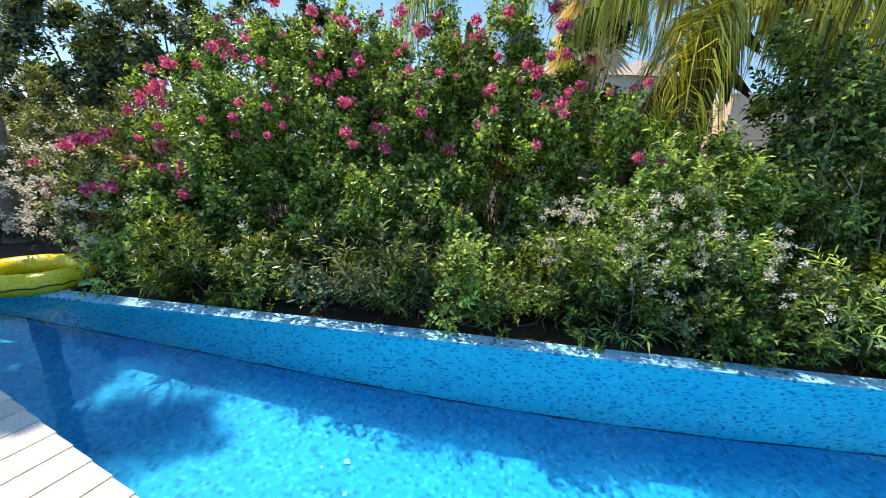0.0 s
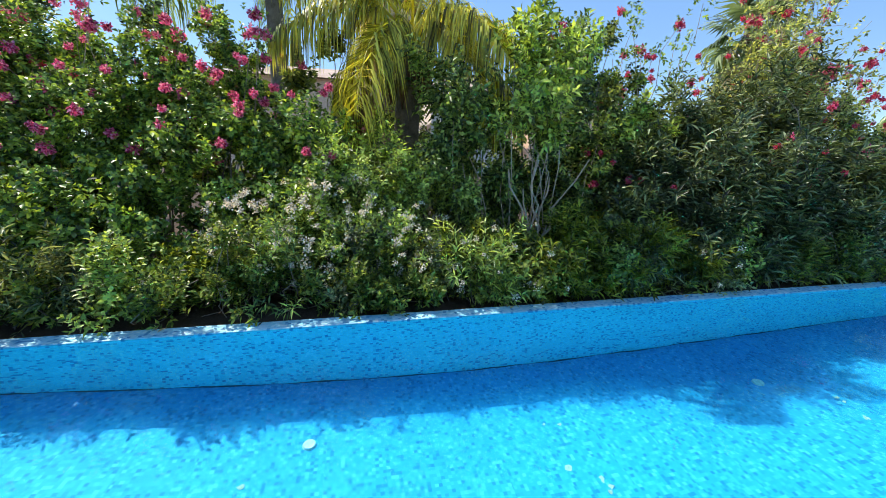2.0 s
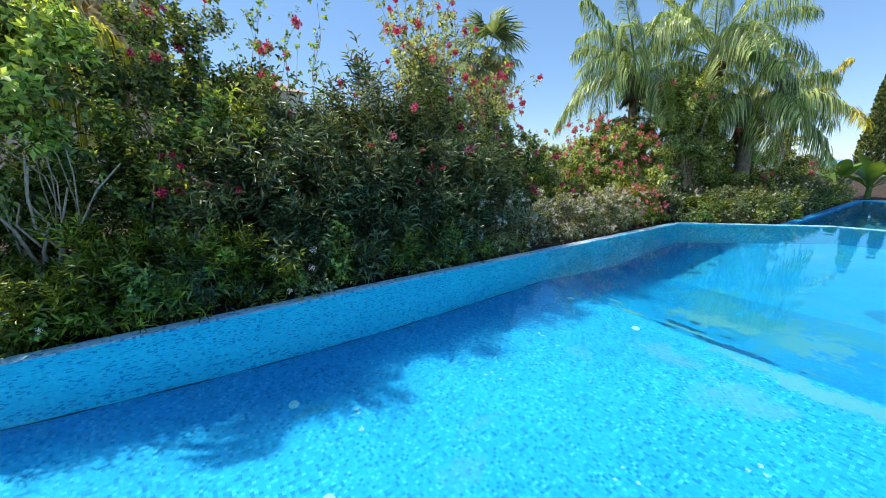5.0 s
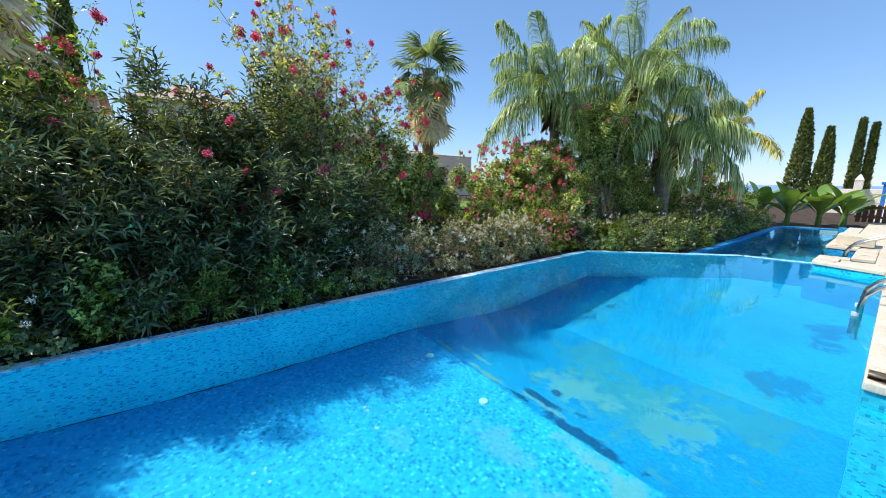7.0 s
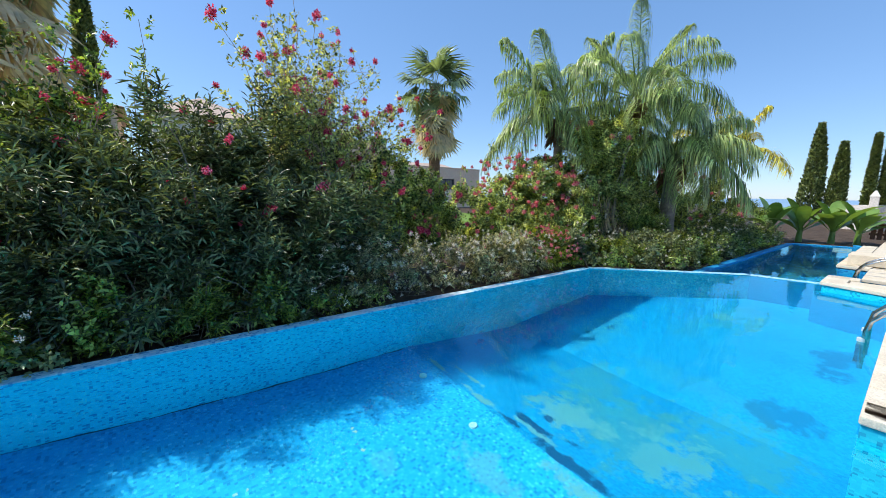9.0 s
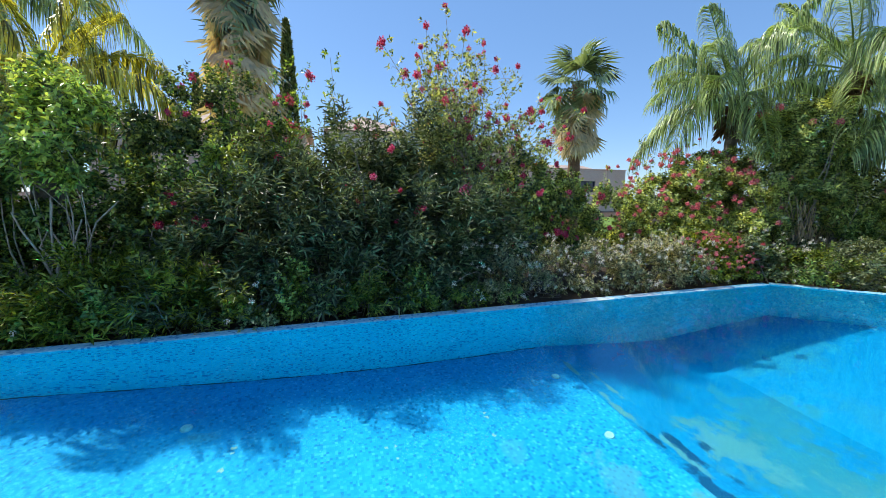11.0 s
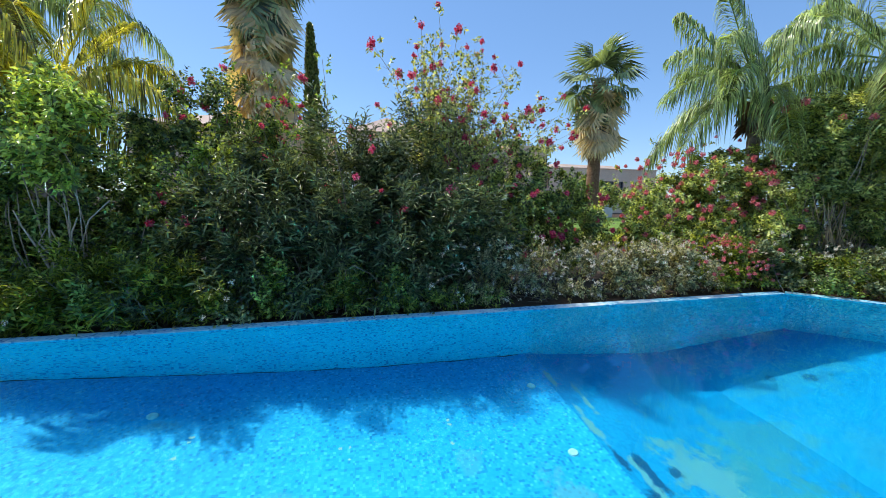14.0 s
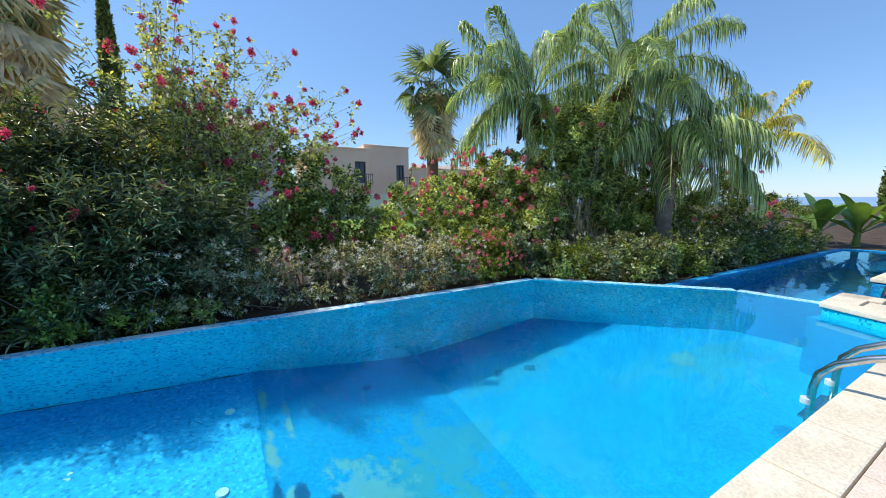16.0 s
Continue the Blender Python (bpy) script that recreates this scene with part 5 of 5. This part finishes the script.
child("block", bm_mesh("block", box_bm(-0.35, 0.35, -0.28, 0.28, 0, 0.22, 0.015), stone), planter)

# ---- villas ----
def villa(name, label, x0, x1, y0, y1, h, windows, wallmat, roof=None):
    """Windows: x, z, w, h on the front (lower y) face."""
    thing = root(name, pose(x0, y0, -0.058), label, "house", "villas")
    W, D = x1 - x0, y1 - y0
    xs = sorted({0.0, W, *[round(v, 3) for (x, z, w, hh) in windows for v in (x, x + w)]})
    zs = sorted({0.0, h, *[round(v, 3) for (x, z, w, hh) in windows for v in (z, z + hh)]})
    for i in range(len(xs) - 1):
        for j in range(len(zs) - 1):
            cx, cz = (xs[i] + xs[i + 1]) / 2, (zs[j] + zs[j + 1]) / 2
            if any(x < cx < x + w and z < cz < z + hh for x, z, w, hh in windows):
                continue
            child("wall_panel", bm_mesh("wall_panel", box_bm(xs[i], xs[i + 1], 0, 0.3, zs[j], zs[j + 1]), wallmat), thing)
    for (a, b, c, d) in ((0, 0.3, 0.3, D), (W - 0.3, W, 0.3, D), (0.3, W - 0.3, D - 0.3, D)):
        child("wall", bm_mesh("wall", box_bm(a, b, c, d, 0, h), wallmat), thing)
    child("flat_roof", bm_mesh("flat_roof", box_bm(0.3, W - 0.3, 0.3, D - 0.3, h - 0.5, h - 0.3), wallmat), thing)
    child("parapet_cap", bm_mesh("parapet_cap", box_bm(-0.06, W + 0.06, -0.06, 0.36, h, h + 0.1, 0.02), wallmat), thing)
    for x, z, w, hh in windows:
        win = child("window", bm_mesh("window", box_bm(x, x + w, 0.2, 0.22, z, z + hh), glass_dark), thing)
        for (a, b, c, d) in ((x, x + 0.07, z, z + hh), (x + w - 0.07, x + w, z, z + hh), (x + 0.07, x + w - 0.07, z, z + 0.07), (x + 0.07, x + w - 0.07, z + hh - 0.07, z + hh), (x + w / 2 - 0.03, x + w / 2 + 0.03, z + 0.07, z + hh - 0.07)):
            child("frame", bm_mesh("frame", box_bm(a, b, 0.14, 0.199, c, d), dark_paint), win)
    if roof:
        rx0, rx1, ry0, ry1, rz, rh = roof
        bm = bmesh.new()
        base = [bm.verts.new(p) for p in ((rx0, ry0, rz), (rx1, ry0, rz), (rx1, ry1, rz), (rx0, ry1, rz))]
        m = (ry1 - ry0) / 2
        top = [bm.verts.new((rx0 + m * 0.8, ry0 + m, rz + rh)), bm.verts.new((rx1 - m * 0.8, ry0 + m, rz + rh))]
        bm.faces.new(base)
        bm.faces.new((base[0], base[1], top[1], top[0]))
        bm.faces.new((base[2], base[3], top[0], top[1]))
        bm.faces.new((base[1], base[2], top[1]))
        bm.faces.new((base[3], base[0], top[0]))
        child("tiled_roof", bm_mesh("tiled_roof", bm, terracotta), thing, None, "low terracotta tiled roof")
    return thing


v1 = villa("villa", "cream rendered villa with dark shuttered windows", 15.0, 19.6, 25.0, 32, 5.25, [(3.4, 2.6, 0.9, 1.7)], plaster)
v2 = villa("villa", "cream rendered villa wing with terracotta ridge", 19.6, 23.7, 26.2, 33, 5.75, [(2.9, 2.5, 0.75, 1.75)], plaster, (0.2, 3.9, 1.5, 5.5, 5.5, 0.9))
villa("villa", "white villa with a pale tiled hip roof", 7.0, 12.6, 24.0, 31, 5.9, [(0.7, 3.6, 0.8, 1.4), (2.4, 3.6, 0.8, 1.4), (1.2, 0.8, 1.0, 1.6)], white_plaster, (-0.35, 5.95, -0.35, 7.35, 6.01, 1.7))
villa("villa", "low cream villa with a wide dark window", 24.4, 36, 27.0, 34, 4.1, [(5.8, 1.9, 2.2, 1.1)], plaster, (0.5, 11, 1.5, 6, 3.9, 0.9))
villa("villa", "cream villa with terracotta roof behind the hedge", -6, 5.5, 22.0, 30, 5.5, [(1.5, 2.8, 1.0, 1.4), (8.6, 2.8, 1.0, 1.4)], plaster, (-0.4, 11.9, -0.4, 8.4, 5.62, 1.3))
for v, bx, bz, bw in ((v1, 3.1, 2.35, 1.5), (v2, 2.6, 2.25, 1.35)):
    balc = child("balcony", bm_mesh("balcony", box_bm(bx, bx + bw, -0.9, -0.002, bz - 0.15, bz, 0.01), v.children[0].data.materials[0]), v)
    for i in range(9):
        child("baluster", bm_mesh("baluster", box_bm(bx + 0.05 + i * (bw - 0.1) / 8 - 0.015, bx + 0.05 + i * (bw - 0.1) / 8 + 0.015, -0.88, -0.85, bz, bz + 0.9), dark_paint), balc)
    child("handrail", bm_mesh("handrail", box_bm(bx, bx + bw, -0.9, -0.84, bz + 0.9, bz + 0.95), dark_paint), balc)
tagged(new("boundary_wall", bm_mesh("boundary_wall", box_bm(14.5, 26, 20.0, 20.25, -0.058, 1.6, 0.02), white_plaster)), "white rendered boundary wall before the villas", "wall", kind="structure")
bowl = root("garden_bowl", pose(13.06, 7.0, -0.06), "pale weathered stone bowl on a short foot", "garden bowl")
def lathe(profile, sides=28):
    bm = bmesh.new()
    rings = [[bm.verts.new((r * math.cos(a), r * math.sin(a), z)) for a in (k * 2 * math.pi / sides for k in range(sides))] for r, z in profile]
    for lo, hi in zip(rings[:-1], rings[1:]):
        for k in range(sides):
            bm.faces.new((lo[k], lo[(k + 1) % sides], hi[(k + 1) % sides], hi[k]))
    bm.faces.new(rings[0])
    bm.faces.new(rings[-1])
    return bm
child("foot", bm_mesh("foot", lathe([(0.17, 0), (0.17, 0.04), (0.10, 0.07), (0.09, 0.12)]), stone), bowl)
child("basin", bm_mesh("basin", lathe([(0.10, 0.12), (0.22, 0.16), (0.30, 0.24), (0.33, 0.31), (0.33, 0.34), (0.29, 0.34), (0.26, 0.27), (0.12, 0.20)]), stone, True), bowl)
tagged(new("lawn", bm_mesh("lawn", box_bm(10.5, 26, 8.0, 19.5, -0.058, -0.03), lawn_mat)), "green lawn between hedge and villas", "lawn", kind="structure")
shrub("clipped_shrub", "clipped yellow-green garden shrub on the lawn", "shrub", 58, (18.2, 14.5, -0.03), [(18.2, 14.5, 0.5, 0.6, 0.6, 0.6), (19.6, 15.2, 0.4, 0.6, 0.6, 0.5)], 700, 7, (0.07, 0.03), lf_yellow, 0.1, 0.5, 0.8, 0.1, 0.6, 0.1, 5, 0.02)
shrub("garden_tree", "round green tree in front of the villas", "tree", 59, (21.8, 18.0, -0.03), [(21.8, 18.0, 1.6, 1.1, 1.0, 1.4), (23.2, 18.3, 1.3, 1.0, 0.9, 1.2)], 1500, 7, (0.12, 0.06), lf_jasmine, 0.2, 0.4, 0.9, 0.1, 0.5, 0.25, 12, 0.04)
